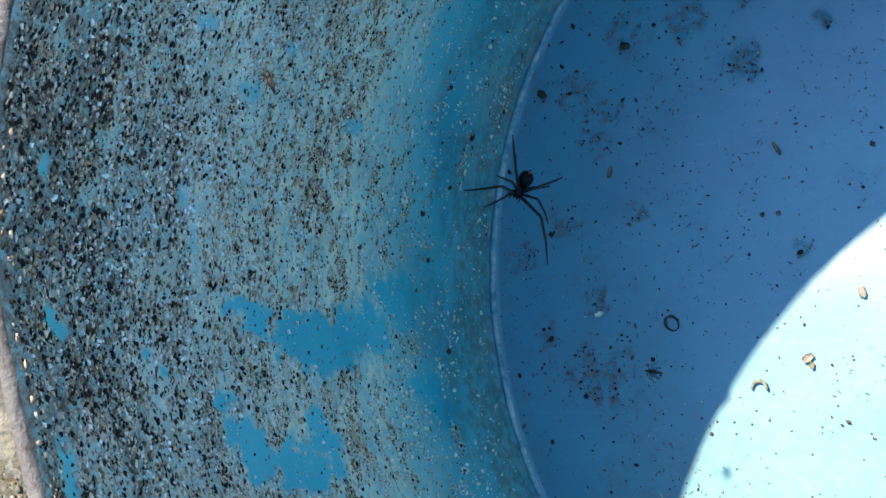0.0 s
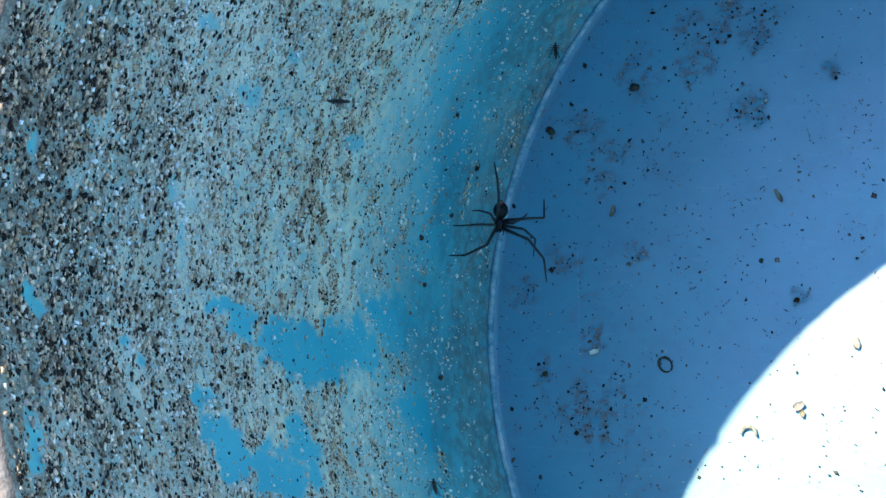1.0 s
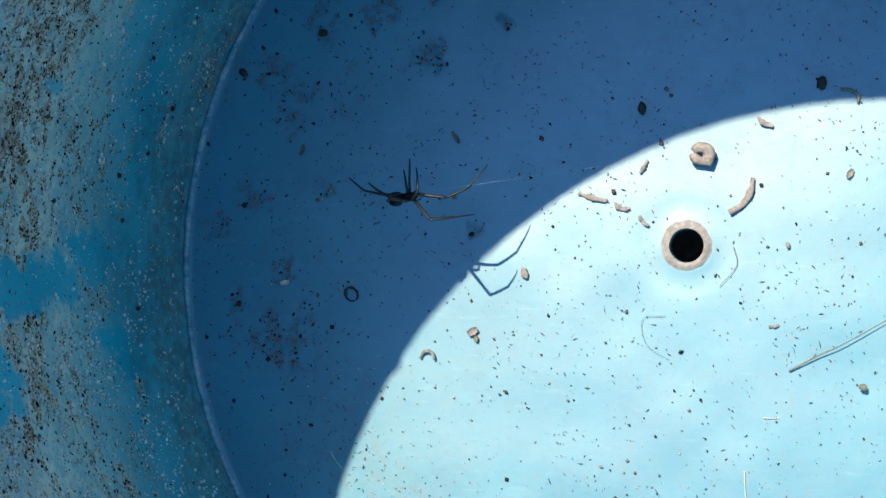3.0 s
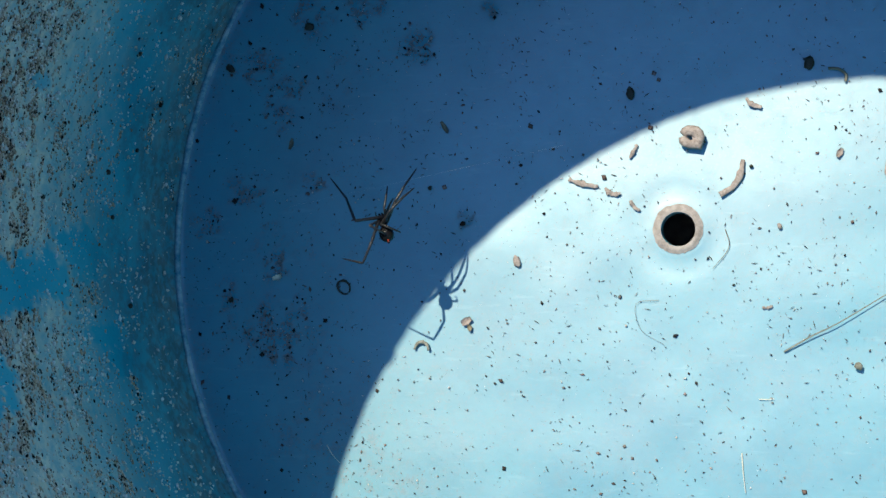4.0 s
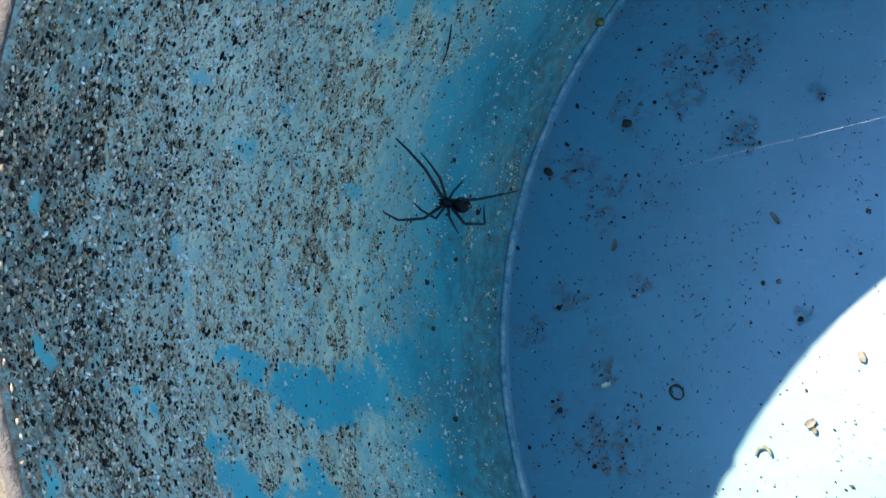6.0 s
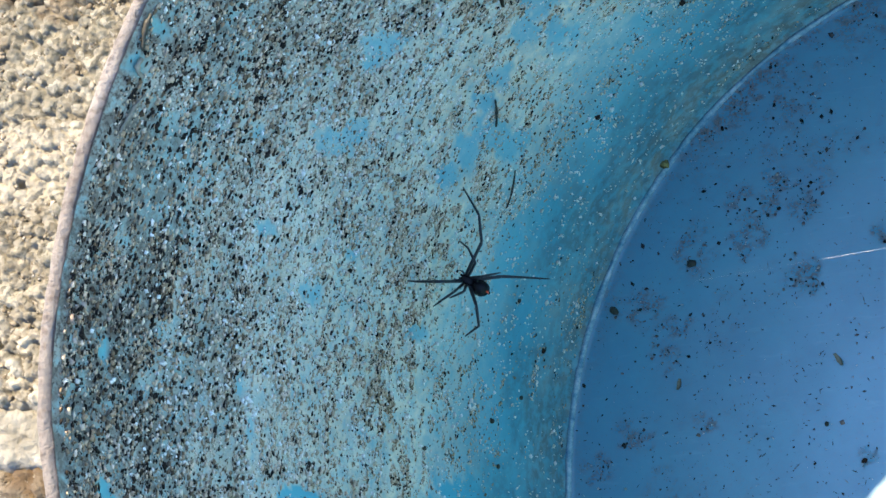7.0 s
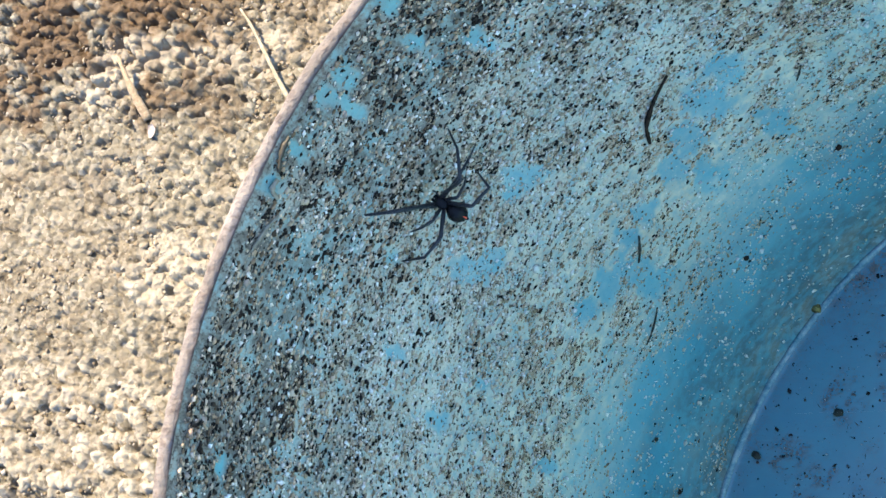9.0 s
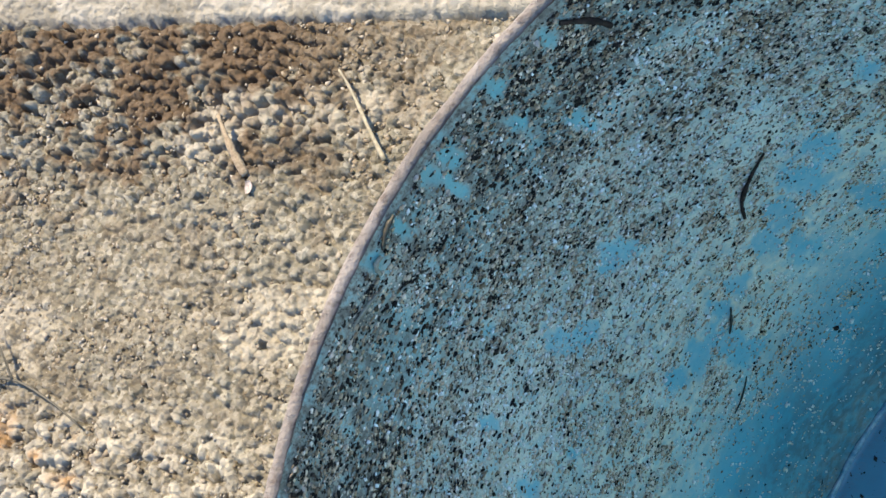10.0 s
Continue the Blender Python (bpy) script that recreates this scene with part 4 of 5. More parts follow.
resting("crumb", lump(0.0011, 0.0008, 0.0007, 31, 0.3), M_DARK, 0.0125, 0.0362, 0, "black crumb beside the curled pinkish husk", "crumb", "crumbs on the drum bottom")
resting("crumb", lump(0.0008, 0.0006, 0.0006, 32, 0.3), M_DARK, 0.0295, 0.0270, 0, "black crumb at the end of a pellet", "crumb", "crumbs on the drum bottom")
resting("hooked_twig", tube(bend([(-0.003, 0.002, 0), (0.0005, 0.0015, 0.0008), (0.003, -0.0005, 0.0004), (0.0028, -0.003, 0)], 10), [0.0005] * 10, 7), M_STRAW,
        0.0600, 0.0590, 0, "pale hooked straw at the edge of the sunlight", "straw")


def fine_hair(name, points, radius, mat, label):
    pts = [Vector(q) for q in points]
    mid = sum(pts, Vector()) / len(pts)
    line = bend([q - mid for q in pts], 16)
    ob = new(name, mesh_of(name, *tube(line, [radius * (1 - 0.5 * k / 15) for k in range(16)], 6), mat))
    ob.location = mid
    return tagged(ob, label, "hair")


Z0 = 0.0009
fine_hair("fine_hair", [(-0.0040, -0.0205, Z0), (-0.0121, -0.0218, Z0), (-0.0105, -0.0310, Z0), (-0.0022, -0.0364, Z0)], 0.00009, M_GREEN, "dark bent hair on the sunlit drum bottom")
fine_hair("fine_hair", [(0.0201, 0.0046, Z0), (0.0212, -0.0020, Z0), (0.0153, -0.0096, Z0)], 0.00018, M_GREEN, "thin bent hair beside the drain hole")
fine_hair("thin_stalk", [(0.0400, -0.0392, Z0), (0.0500, -0.0335, Z0 + 0.001), (0.0600, -0.0285, Z0 + 0.0015), (0.0840, -0.0140, Z0 + 0.001)], 0.00032, M_GREEN, "long thin dark stalk lying on the drum bottom")
fine_hair("fine_hair", [(-0.1285, -0.0735, Z0), (-0.1262, -0.0768, Z0 + 0.001), (-0.1236, -0.0800, Z0)], 0.00022, M_CREAM, "short pale bristle at the edge of the sunlight")
fine_hair("fine_hair", [(0.0310, -0.0559, Z0), (0.0337, -0.0560, Z0), (0.0365, -0.0558, Z0)], 0.00016, M_CREAM, "short pale bristle on the sunlit drum bottom")
fine_hair("fine_hair", [(0.0248, -0.0750, Z0), (0.0252, -0.0820, Z0), (0.0259, -0.0890, Z0)], 0.00018, M_CREAM, "thin pale bristle on the sunlit drum bottom")


# ---- litter on the wall ----
def on_wall(a, z, off=0.0008):
    """A pose on the drum wall at the angle a (degrees): x along the wall, y up it, z inward."""
    top = float(rim_height(0.19 * math.cos(radians(a)), 0.19 * math.sin(radians(a))))
    r = float(wall_radius(np.array(a), np.array(z / top))) - off
    c, s = math.cos(radians(a)), math.sin(radians(a))
    m = Matrix(((-s, 0, -c), (c, 0, -s), (0, 1, 0))).to_4x4()
    m.translation = (r * c, r * s, z)
    return m


def wall_twig(a0, z0, a1, z1, bow, radius, mat, label, name="twig"):
    """A little twig stuck to the wall between two places, bowed out sideways."""
    m = on_wall((a0 + a1) / 2, (z0 + z1) / 2, 0.0012)
    inv = m.inverted()
    p0, p1 = inv @ on_wall(a0, z0, 0.0012).translation, inv @ on_wall(a1, z1, 0.0012).translation
    side = (p1 - p0).cross(Vector((0, 0, 1))).normalized() * bow
    line = bend([p0, p0.lerp(p1, 0.35) + side * 0.9, p0.lerp(p1, 0.7) + side, p1], 14)
    ob = new(name, mesh_of(name, *tube(line, [radius * (0.6 + 0.5 * math.sin(math.pi * (k + 1) / 16)) * (1 + 0.7 * noise.noise(Vector((k * 0.9, a0, z0 * 90)))) for k in range(14)], 8), mat))
    ob.matrix_world = m
    return tagged(ob, label, "twig", "twigs stuck to the wall")


wall_twig(128.7, 0.1823, 134.3, 0.1640, -0.003, 0.0006, M_BARK, "dark curved twig stuck to the gritty drum wall")
wall_twig(130.1, 0.2859, 128.0, 0.2720, 0.001, 0.0008, M_BARK, "dark short twig stuck near the drum's edge")
wall_twig(156.8, 0.2850, 153.6, 0.2815, 0.0006, 0.0004, M_STRAW, "thin pale straw stuck near the drum's edge")
wall_twig(150.8, 0.2880, 148.2, 0.2905, 0.0008, 0.0006, M_DARK, "dark chip stuck near the drum's edge")
wall_twig(142.0, 0.1360, 144.2, 0.1270, 0.0004, 0.0004, M_DARK, "dark chip with pale grains on the drum wall")
wall_twig(120.5, 0.1390, 121.8, 0.1330, 0.0002, 0.0003, M_DARK, "small dark chip on the drum wall")
wall_twig(147.2, 0.1020, 151.0, 0.0960, 0.0010, 0.0003, M_DARK, "thin dark crack-like stalk on the drum wall")
wall_twig(152.5, 0.2845, 151.3, 0.2872, 0.0015, 0.0006, M_STRAW, "pale curled peel under the drum's edge")

for a, z, r, mat, sd, lab in (
        (149.0, 0.1735, 0.0017, M_CREAM, 1, "pale shell fragment stuck to the drum wall"),
        (177.1, 0.0586, 0.0011, M_DARK, 2, "dark crumb stuck low on the drum wall"),
        (169.5, 0.0441, 0.0010, M_DARK, 3, "dark crumb stuck low on the drum wall"),
        (176.2, 0.1124, 0.0010, M_DARK, 4, "dark crumb stuck to the drum wall"),
        (164.0, 0.0330, 0.0012, M_BARK, 5, "brown crumb stuck low on the drum wall"),
        (159.5, 0.0620, 0.0010, M_DARK, 6, "dark crumb stuck low on the drum wall"),
        (172.5, 0.0650, 0.0011, M_DARK, 7, "dark crumb stuck low on the drum wall"),
        (124.0, 0.0800, 0.0014, M_BARK, 8, "brown crumb stuck to the drum wall"),
        (138.5, 0.0700, 0.0012, M_BARK, 9, "brown crumb stuck to the drum wall"),
        (186.5, 0.0450, 0.0012, M_DARK, 10, "dark crumb stuck low on the drum wall")):
    v, f = lump(r * 0.8, r, r * 0.6, sd + 40, 0.5)
    ob = new("wall_crumb", mesh_of("wall_crumb", v, f, mat))
    ob.matrix_world = on_wall(a, z, 0.0006)
    tagged(ob, lab, "crumb", "crumbs stuck to the wall")


def wall_root():
    """A pale branched rootlet stuck to the wall: a knobbly stem and three short stubs."""
    m = on_wall(200.2, 0.2270, 0.0010)
    inv = m.inverted()
    verts, faces = [], []

    def off_wall(a, z):
        """It is rooted at its lower end and sticks out into the sun."""
        here = on_wall(a, z, 0.0006).translation
        return here.lerp(Vector((0.052, -0.042, 0.588)), 0.062 * min(1.0, max(0.0, (z - 0.2128) / 0.003)))

    for stops, thick in (
            (((197.9, 0.2303), (199.0, 0.2325), (200.2, 0.2300), (200.3, 0.2250), (200.4, 0.2206), (200.95, 0.2164), (201.8, 0.2128)), 0.00095),
            (((200.1, 0.2262), (200.9, 0.2275), (201.6, 0.2280)), 0.0009),
            (((200.2, 0.2303), (200.6, 0.2325), (200.9, 0.2345)), 0.0007),
            (((199.5, 0.2167), (199.9, 0.2155), (200.5, 0.2158)), 0.0006)):
        line = bend([inv @ off_wall(a, z) for a, z in stops], 14)
        v, f = tube(line, [thick * (1.15 - 0.45 * k / 13 + 0.35 * noise.noise(Vector((k * 0.8, thick * 9000, 0)))) for k in range(14)], 9)
        faces += [tuple(i + len(verts) for i in face) for face in f]
        verts += v
    ob = new("rootlet", mesh_of("rootlet", verts, faces, M_ROOT))
    ob.matrix_world = m
    return tagged(ob, "pale pinkish branched rootlet stuck to the drum wall", "rootlet")


wall_root()


# ---- straws and twigs on the blocks ----
def on_block(x, y, up=0.0):
    return Vector((x, y, float(block_top(np.array(x), np.array(y))) + up))


def block_straw(name, points, radius, mat, label):
    pts = [on_block(*q) for q in points]
    mid = on_block(points[0][0], points[0][1])
    line = bend([q - mid for q in pts], 16)
    ob = new(name, mesh_of(name, *tube(line, [radius * (1 - 0.62 * k / 15) * (1 + 0.5 * noise.noise(Vector((k * 0.6, radius * 7000, 0)))) for k in range(16)], 8, 0.55), mat))
    ob.location = mid
    return tagged(ob, label, "straw", "straws on the blocks")


block_straw("straw", [(-0.2740, 0.1720, 0.0026), (-0.2790, 0.1810, 0.0036), (-0.2880, 0.1980, 0.0046), (-0.2925, 0.2055, 0.0060)], 0.0010, M_STRAW, "dry yellow straw lying on the concrete block")
block_straw("straw", [(-0.3325, 0.1705, 0.0012), (-0.3365, 0.1800, 0.0055), (-0.3408, 0.1915, 0.0085)], 0.0021, M_HUSK, "short split brown straw sticking up from the block")
block_straw("twig", [(-0.4500, 0.0950, 0.0030), (-0.4300, 0.0955, 0.0040), (-0.4120, 0.0880, 0.0034), (-0.3960, 0.0775, 0.0015)], 0.0009, M_DARK, "thin dark forked twig on the concrete block")
block_straw("twig", [(-0.4290, 0.0950, 0.0040), (-0.4340, 0.1060, 0.0060), (-0.4400, 0.1160, 0.0060)], 0.0007, M_DARK, "thin dark twig on the concrete block")

resting("flake", flake(0.0050, 0.0036, 12), M_PINK, 0, 0, 0, "pale flake at the foot of a straw on the block", "flake", place=pose(*on_block(-0.3300, 0.1655, 0.0016), 0, 0, 100))

# ---- silk ----
def silk_strand(length, sag, radius):
    line = bend([(0, 0, 0), (length * 0.3, 0, -sag), (length * 0.7, 0, -sag), (length, 0, 0)], 70)
    return mesh_of("silk_strand", *tube(line, [radius * max(0.6, 0.6 + 3.0 * noise.noise(Vector((k * 0.17, 0.4, 0))) + 1.2 * noise.noise(Vector((k * 0.9, 0, 0)))) for k in range(70)], 6), M_SILK)


silk = tagged(new("silk_strand", silk_strand(0.100, 0.0005, 0.000010)), "fine white silk strand stretched across the drum", "silk")


# ---- the spider ----
LEG_LENGTH = {1: 0.0315, 2: 0.0200, 3: 0.0140, 4: 0.0245}
HIPS = {1: (0.0014, 0.0009), 2: (0.0006, 0.0013), 3: (-0.0003, 0.0013), 4: (-0.0011, 0.0009)}
spider = new("spider")
tagged(spider, "glossy black spider with a red stripe, climbing on silk", "spider")

v, f = lump(0.0023, 0.0017, 0.0011, 3, 0.06, 3)
part("cephalothorax", mesh_of("cephalothorax", v, f, M_BODY), spider)
v, f = lump(0.0029, 0.0026, 0.0026, 5, 0.05, 3)
abdomen = part("abdomen", mesh_of("abdomen", v, f, M_BODY), spider, "round glossy black abdomen")
abdomen.location = (-0.0045, 0, 0.0007)
arc = [(0.0029 * 1.01 * math.cos(a), 0, 0.0026 * 1.01 * math.sin(a)) for a in np.linspace(2.3, 3.4, 12)]
part("red_stripe", mesh_of("red_stripe", *tube(arc, [0.0001 + 0.0002 * math.sin(math.pi * (k + 0.6) / 12.2) for k in range(12)], 8, 0.22), M_RED), abdomen, "red stripe down the abdomen")
part("spinneret", mesh_of("spinneret", *tube([(-0.0026, 0, -0.0005), (-0.0033, 0, -0.0009)], [0.0007, 0.0003], 8), M_BODY), abdomen)
part("pedicel", mesh_of("pedicel", *tube([(-0.0026, 0, 0.0003), (-0.0018, 0, 0.0001)], [0.0005, 0.0006], 8), M_BODY), spider)
for s in (-1, 1):
    part("chelicera", mesh_of("chelicera", *tube([(0.0019, s * 0.0005, 0), (0.0027, s * 0.0005, -0.0006), (0.0029, s * 0.0004, -0.0013)], [0.0005, 0.0004, 0.0002], 8), M_BODY), spider)
    part("palp", mesh_of("palp", *tube([(0.0017, s * 0.0011, 0), (0.0029, s * 0.0017, 0.0007), (0.0038, s * 0.0015, -0.0004)], [0.0003, 0.00026, 0.00022], 8), M_LEG), spider)

legs = {}
for side, s in (("R", -1), ("L", 1)):
    for k in (1, 2, 3, 4):
        ln = LEG_LENGTH[k]
        up, mid, lo = 0.38 * ln, 0.27 * ln, 0.35 * ln
        thick = 0.00054 if k in (1, 4) else 0.00046
        line = bend([(0, 0, 0), (up * 0.45, 0, 0.0005), (up * 0.8, 0, 0.0004), (up, 0, 0)], 9)
        upper = part("leg", mesh_of("leg", *tube(line, [thick * w for w in (0.9, 1.1, 1.15, 1.1, 1.0, 0.95, 1.0, 1.05, 0.85)], 8), M_LEG), spider)
        line = bend([(0, 0, 0), (mid * 0.5, 0, 0.0002), (mid, 0, 0)], 7)
        shin = part("shin", mesh_of("shin", *tube(line, [thick * w for w in (0.85, 0.92, 0.9, 0.86, 0.8, 0.78, 0.72)], 8), M_LEG), upper)
        line = bend([(0, 0, 0), (lo * 0.5, 0, 0.0001), (lo * 0.85, 0, -0.0002), (lo, 0, -0.0007)], 9)
        foot = part("foot", mesh_of("foot", *tube(line, [thick * w for w in (0.70, 0.68, 0.62, 0.56, 0.5, 0.44, 0.38, 0.32, 0.2)], 8), M_LEG), upper)
        legs[side, k] = (upper, shin, foot, (HIPS[k][0], s * HIPS[k][1], 0.0002), up, mid)


# ---- midges ----
def midge():
    ob = new("midge")
    v, f = lump(0.0009, 0.0007, 0.0008, 2, 0.05)
    part("thorax", mesh_of("thorax", v, f, M_MIDGE), ob)
    part("abdomen", mesh_of("abdomen", *tube([(-0.0006, 0, 0), (-0.002, 0, -0.0001), (-0.0044, 0, -0.0004)], [0.0006, 0.0007, 0.0003], 8), M_MIDGE), ob)
    v, f = lump(0.0004, 0.0004, 0.0004, 4, 0.05)
    h = part("head", mesh_of("head", v, f, M_MIDGE), ob)
    h.location = (0.0011, 0, -0.0002)
    for s in (-1, 1):
        verts, faces = flake(0.0042, 0.0013, 3)
        w = part("wing", mesh_of("wing", [(q[0] * 1 - 0.0021, q[1], q[2] * 0.12) for q in verts], faces, M_WING), ob, "clear narrow wing")
        w.matrix_basis = pose(-0.0001, s * 0.0003, 0.0007, 0, 8, -s * 24)
        for k in range(3):
            y = s * (0.0017 + 0.0006 * k)
            part("leg", mesh_of("leg", *tube([(0.0003 - 0.0004 * k, s * 0.0004, -0.0003), (0.0006 - 0.0010 * k, y, 0.0005), (0.0010 - 0.0018 * k, y * 1.3, -0.0016)], [0.00010, 0.00009, 0.00006], 6), M_MIDGE), ob)
    return tagged(ob, "tiny dark flying midge inside the drum", "midge", "midges in the drum")


midge_a = midge()
midge_b = copy_thing(midge_a, pose(0, 0, 0.1))
midge_c = copy_thing(midge_a, pose(0, 0, 0.2))

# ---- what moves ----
# a point above the drum, near the camera, that the spider's back faces
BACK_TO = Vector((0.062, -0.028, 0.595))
BODY = []
STANCE = []


def at(t, x, y, z):
    BODY.append((t, x, y, z))


def stance(t, heading, right, left):
    """At t: the way the head points, and for each leg the way of its upper and lower half and how flat it is stretched, seen across the back."""
    STANCE.append((t, heading, right + left))


def turn_between(a, b, f):
    return a + ((b - a + 180) % 360 - 180) * f


def blend(rows, t):
    for (t0, *a), (t1, *b) in zip(rows, rows[1:]):
        if t <= t1:
            f = (t - t0) / (t1 - t0)
            return a, b, min(max(f, 0), 1)
    return rows[-1][1:], rows[-1][1:], 0


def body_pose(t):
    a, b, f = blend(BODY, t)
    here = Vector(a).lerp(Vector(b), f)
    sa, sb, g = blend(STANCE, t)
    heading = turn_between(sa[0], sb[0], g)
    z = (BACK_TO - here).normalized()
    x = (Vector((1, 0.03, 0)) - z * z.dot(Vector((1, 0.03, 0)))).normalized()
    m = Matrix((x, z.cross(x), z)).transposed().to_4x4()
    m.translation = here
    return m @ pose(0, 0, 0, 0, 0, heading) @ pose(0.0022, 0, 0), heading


def leg_poses(t, heading, index):
    sa, sb, g = blend(STANCE, t)
    a, b = sa[1][index], sb[1][index]
    a1, a2, a3 = (turn_between(a[n], b[n], g) - heading for n in range(3))
    flat = a[3] + (b[3] - a[3]) * g
    el = math.degrees(math.acos(min(max(flat, 0.15), 0.98)))
    wave = 4 * math.sin(t * 9 + index * 2.4)
    upper = pose(0, 0, 0, 0, -el, a1 + wave)
    shin = pose(0, 0, 0, 0, el * 0.3, a2 - wave)
    foot = pose(0, 0, 0, 0, el, a3 - wave)
    back = upper.inverted()
    return upper, back @ shin, back @ foot


def motions():
    at(0.0, -0.1589, 0.0337, 0.0480), at(0.2, -0.1618, 0.0237, 0.0480), at(0.4, -0.1668, 0.0255, 0.0480), at(0.6, -0.1745, 0.0437, 0.0490)
    at(0.8, -0.1738, 0.0462, 0.0490), at(1.0, -0.1670, 0.0333, 0.0480), at(1.2, -0.1649, 0.0352, 0.0480), at(1.4, -0.1651, 0.0326, 0.0480)
    at(1.5, -0.1535, 0.0331, 0.0480), at(1.6, -0.1230, 0.0109, 0.0480), at(1.7, -0.1036, 0.0045, 0.0480), at(1.8, -0.0930, 0.0112, 0.0465)
    at(1.9, -0.0944, 0.0117, 0.0465), at(2.0, -0.0977, 0.0093, 0.0465), at(2.2, -0.0957, 0.0145, 0.0465), at(2.5, -0.0951, 0.0133, 0.0465)
    at(2.7, -0.0894, 0.0137, 0.0465), at(2.9, -0.0911, 0.0176, 0.0465), at(3.0, -0.0906, 0.0186, 0.0465), at(3.2, -0.0844, 0.0184, 0.0465)
    at(4.3, -0.0971, -0.0004, 0.0465), at(4.4, -0.1040, 0.0084, 0.0480), at(4.5, -0.1104, 0.0126, 0.0480), at(4.7, -0.1314, 0.0192, 0.0480)
    at(4.8, -0.1364, 0.0248, 0.0480), at(4.9, -0.1577, 0.0336, 0.0480), at(5.0, -0.1669, 0.0350, 0.0480), at(5.2, -0.1648, 0.0405, 0.0480)
    at(5.5, -0.1691, 0.0435, 0.0480), at(5.7, -0.1655, 0.0407, 0.0815), at(6.8, -0.1596, 0.0598, 0.1287), at(7.0, -0.1596, 0.0599, 0.1338)
    at(7.2, -0.1611, 0.0558, 0.1231), at(7.4, -0.1612, 0.0555, 0.1132), at(7.5, -0.1598, 0.0594, 0.1158), at(7.6, -0.1621, 0.0526, 0.1173)
    at(7.8, -0.1605, 0.0573, 0.1278), at(8.0, -0.1561, 0.0686, 0.1549), at(8.2, -0.1540, 0.0853, 0.1735), at(8.4, -0.1530, 0.0919, 0.1943)
    at(8.6, -0.1591, 0.0852, 0.1801), at(8.8, -0.1577, 0.0879, 0.2101), at(9.0, -0.1519, 0.0974, 0.2385), at(9.2, -0.1469, 0.1048, 0.2691)
    at(9.4, -0.1422, 0.1111, 0.2883), at(9.5, -0.1401, 0.1139, 0.2977), at(9.6, -0.1440, 0.1138, 0.3000), at(9.8, -0.1535, 0.1205, 0.2985)
    at(10.0, -0.1640, 0.1320, 0.2540)

    stance(0.0, 235, [(145, 182, 182, 0.45), (200, 205, 205, 0.5), (120, 150, 150, 0.5), (92, 92, 90, 0.65)], [(310, 275, 270, 0.8), (340, 290, 280, 0.7), (10, 5, 5, 0.6), (8, 10, 10, 0.45)])
    stance(0.5, 262, [(252, 243, 236, 0.80), (185, 180, 178, 0.40), (115, 165, 182, 0.5), (85, 88, 92, 0.65)], [(305, 280, 265, 0.45), (345, 320, 265, 0.5), (0, 20, 40, 0.5), (355, 0, 80, 0.75)])
    stance(1.0, 262, [(235, 205, 182, 0.55), (178, 178, 175, 0.68), (115, 165, 182, 0.66), (85, 90, 95, 0.78)], [(335, 305, 275, 0.8), (345, 320, 265, 0.9), (0, 20, 40, 0.6), (0, 2, 88, 0.8)])
    stance(1.4, 250, [(215, 200, 185, 0.7), (178, 178, 178, 0.8), (120, 160, 175, 0.7), (95, 85, 85, 0.7)], [(335, 300, 270, 0.8), (345, 310, 270, 0.8), (0, 20, 45, 0.6), (2, 10, 75, 0.7)])
    stance(1.5, 262, [(230, 215, 200, 0.35), (178, 178, 178, 0.35), (120, 140, 110, 0.6), (105, 95, 88, 0.6)], [(300, 285, 268, 0.5), (320, 290, 268, 0.5), (0, 20, 45, 0.45), (10, 15, 30, 0.5)])
    stance(1.65, 330, [(300, 350, 30, 0.8), (280, 310, 330, 0.5), (200, 180, 150, 0.6), (150, 130, 120, 0.8)], [(310, 350, 30, 0.8), (40, 50, 60, 0.6), (110, 100, 100, 0.6), (170, 140, 120, 0.9)])
    stance(2.0, 18, [(292, 8, 72, 0.95), (280, 300, 300, 0.4), (200, 150, 100, 0.85), (178, 160, 140, 0.35)], [(290, 12, 78, 0.95), (78, 65, 65, 0.8), (100, 92, 90, 0.75), (170, 150, 112, 0.95)])
    stance(2.5, 12, [(295, 12, 65, 0.95), (275, 0, 60, 0.5), (205, 150, 92, 0.7), (178, 160, 140, 0.4)], [(300, 15, 68, 0.92), (70, 80, 90, 0.65), (120, 0, 0, 0.5), (172, 150, 125, 0.95)])
    stance(3.0, 8, [(302, 8, 8, 0.75), (60, 85, 90, 0.5), (182, 170, 170, 0.4), (172, 150, 140, 0.5)], [(355, 18, 45, 0.98), (90, 90, 90, 0.5), (100, 95, 95, 0.5), (178, 165, 138, 0.85)])
    stance(3.2, 5, [(320, 10, 70, 0.85), (60, 80, 85, 0.4), (190, 170, 160, 0.4), (185, 155, 140, 0.7)], [(325, 5, 75, 0.9), (90, 88, 88, 0.4), (100, 95, 95, 0.4), (185, 150, 130, 0.8)])
    stance(4.3, 140, [(140, 140, 140, 0.85), (110, 80, 80, 0.5), (60, 20, 20, 0.6), (25, 15, 15, 0.95)], [(215, 205, 205, 0.6), (250, 280, 280, 0.5), (285, 290, 290, 0.5), (5, 5, 5, 0.6)])
    stance(4.5, 152, [(122, 112, 98, 0.58), (95, 140, 140, 0.6), (80, 100, 100, 0.3), (0, 10, 45, 0.95)], [(240, 225, 203, 0.58), (230, 225, 220, 0.45), (285, 280, 280, 0.35), (345, 355, 10, 0.6)])
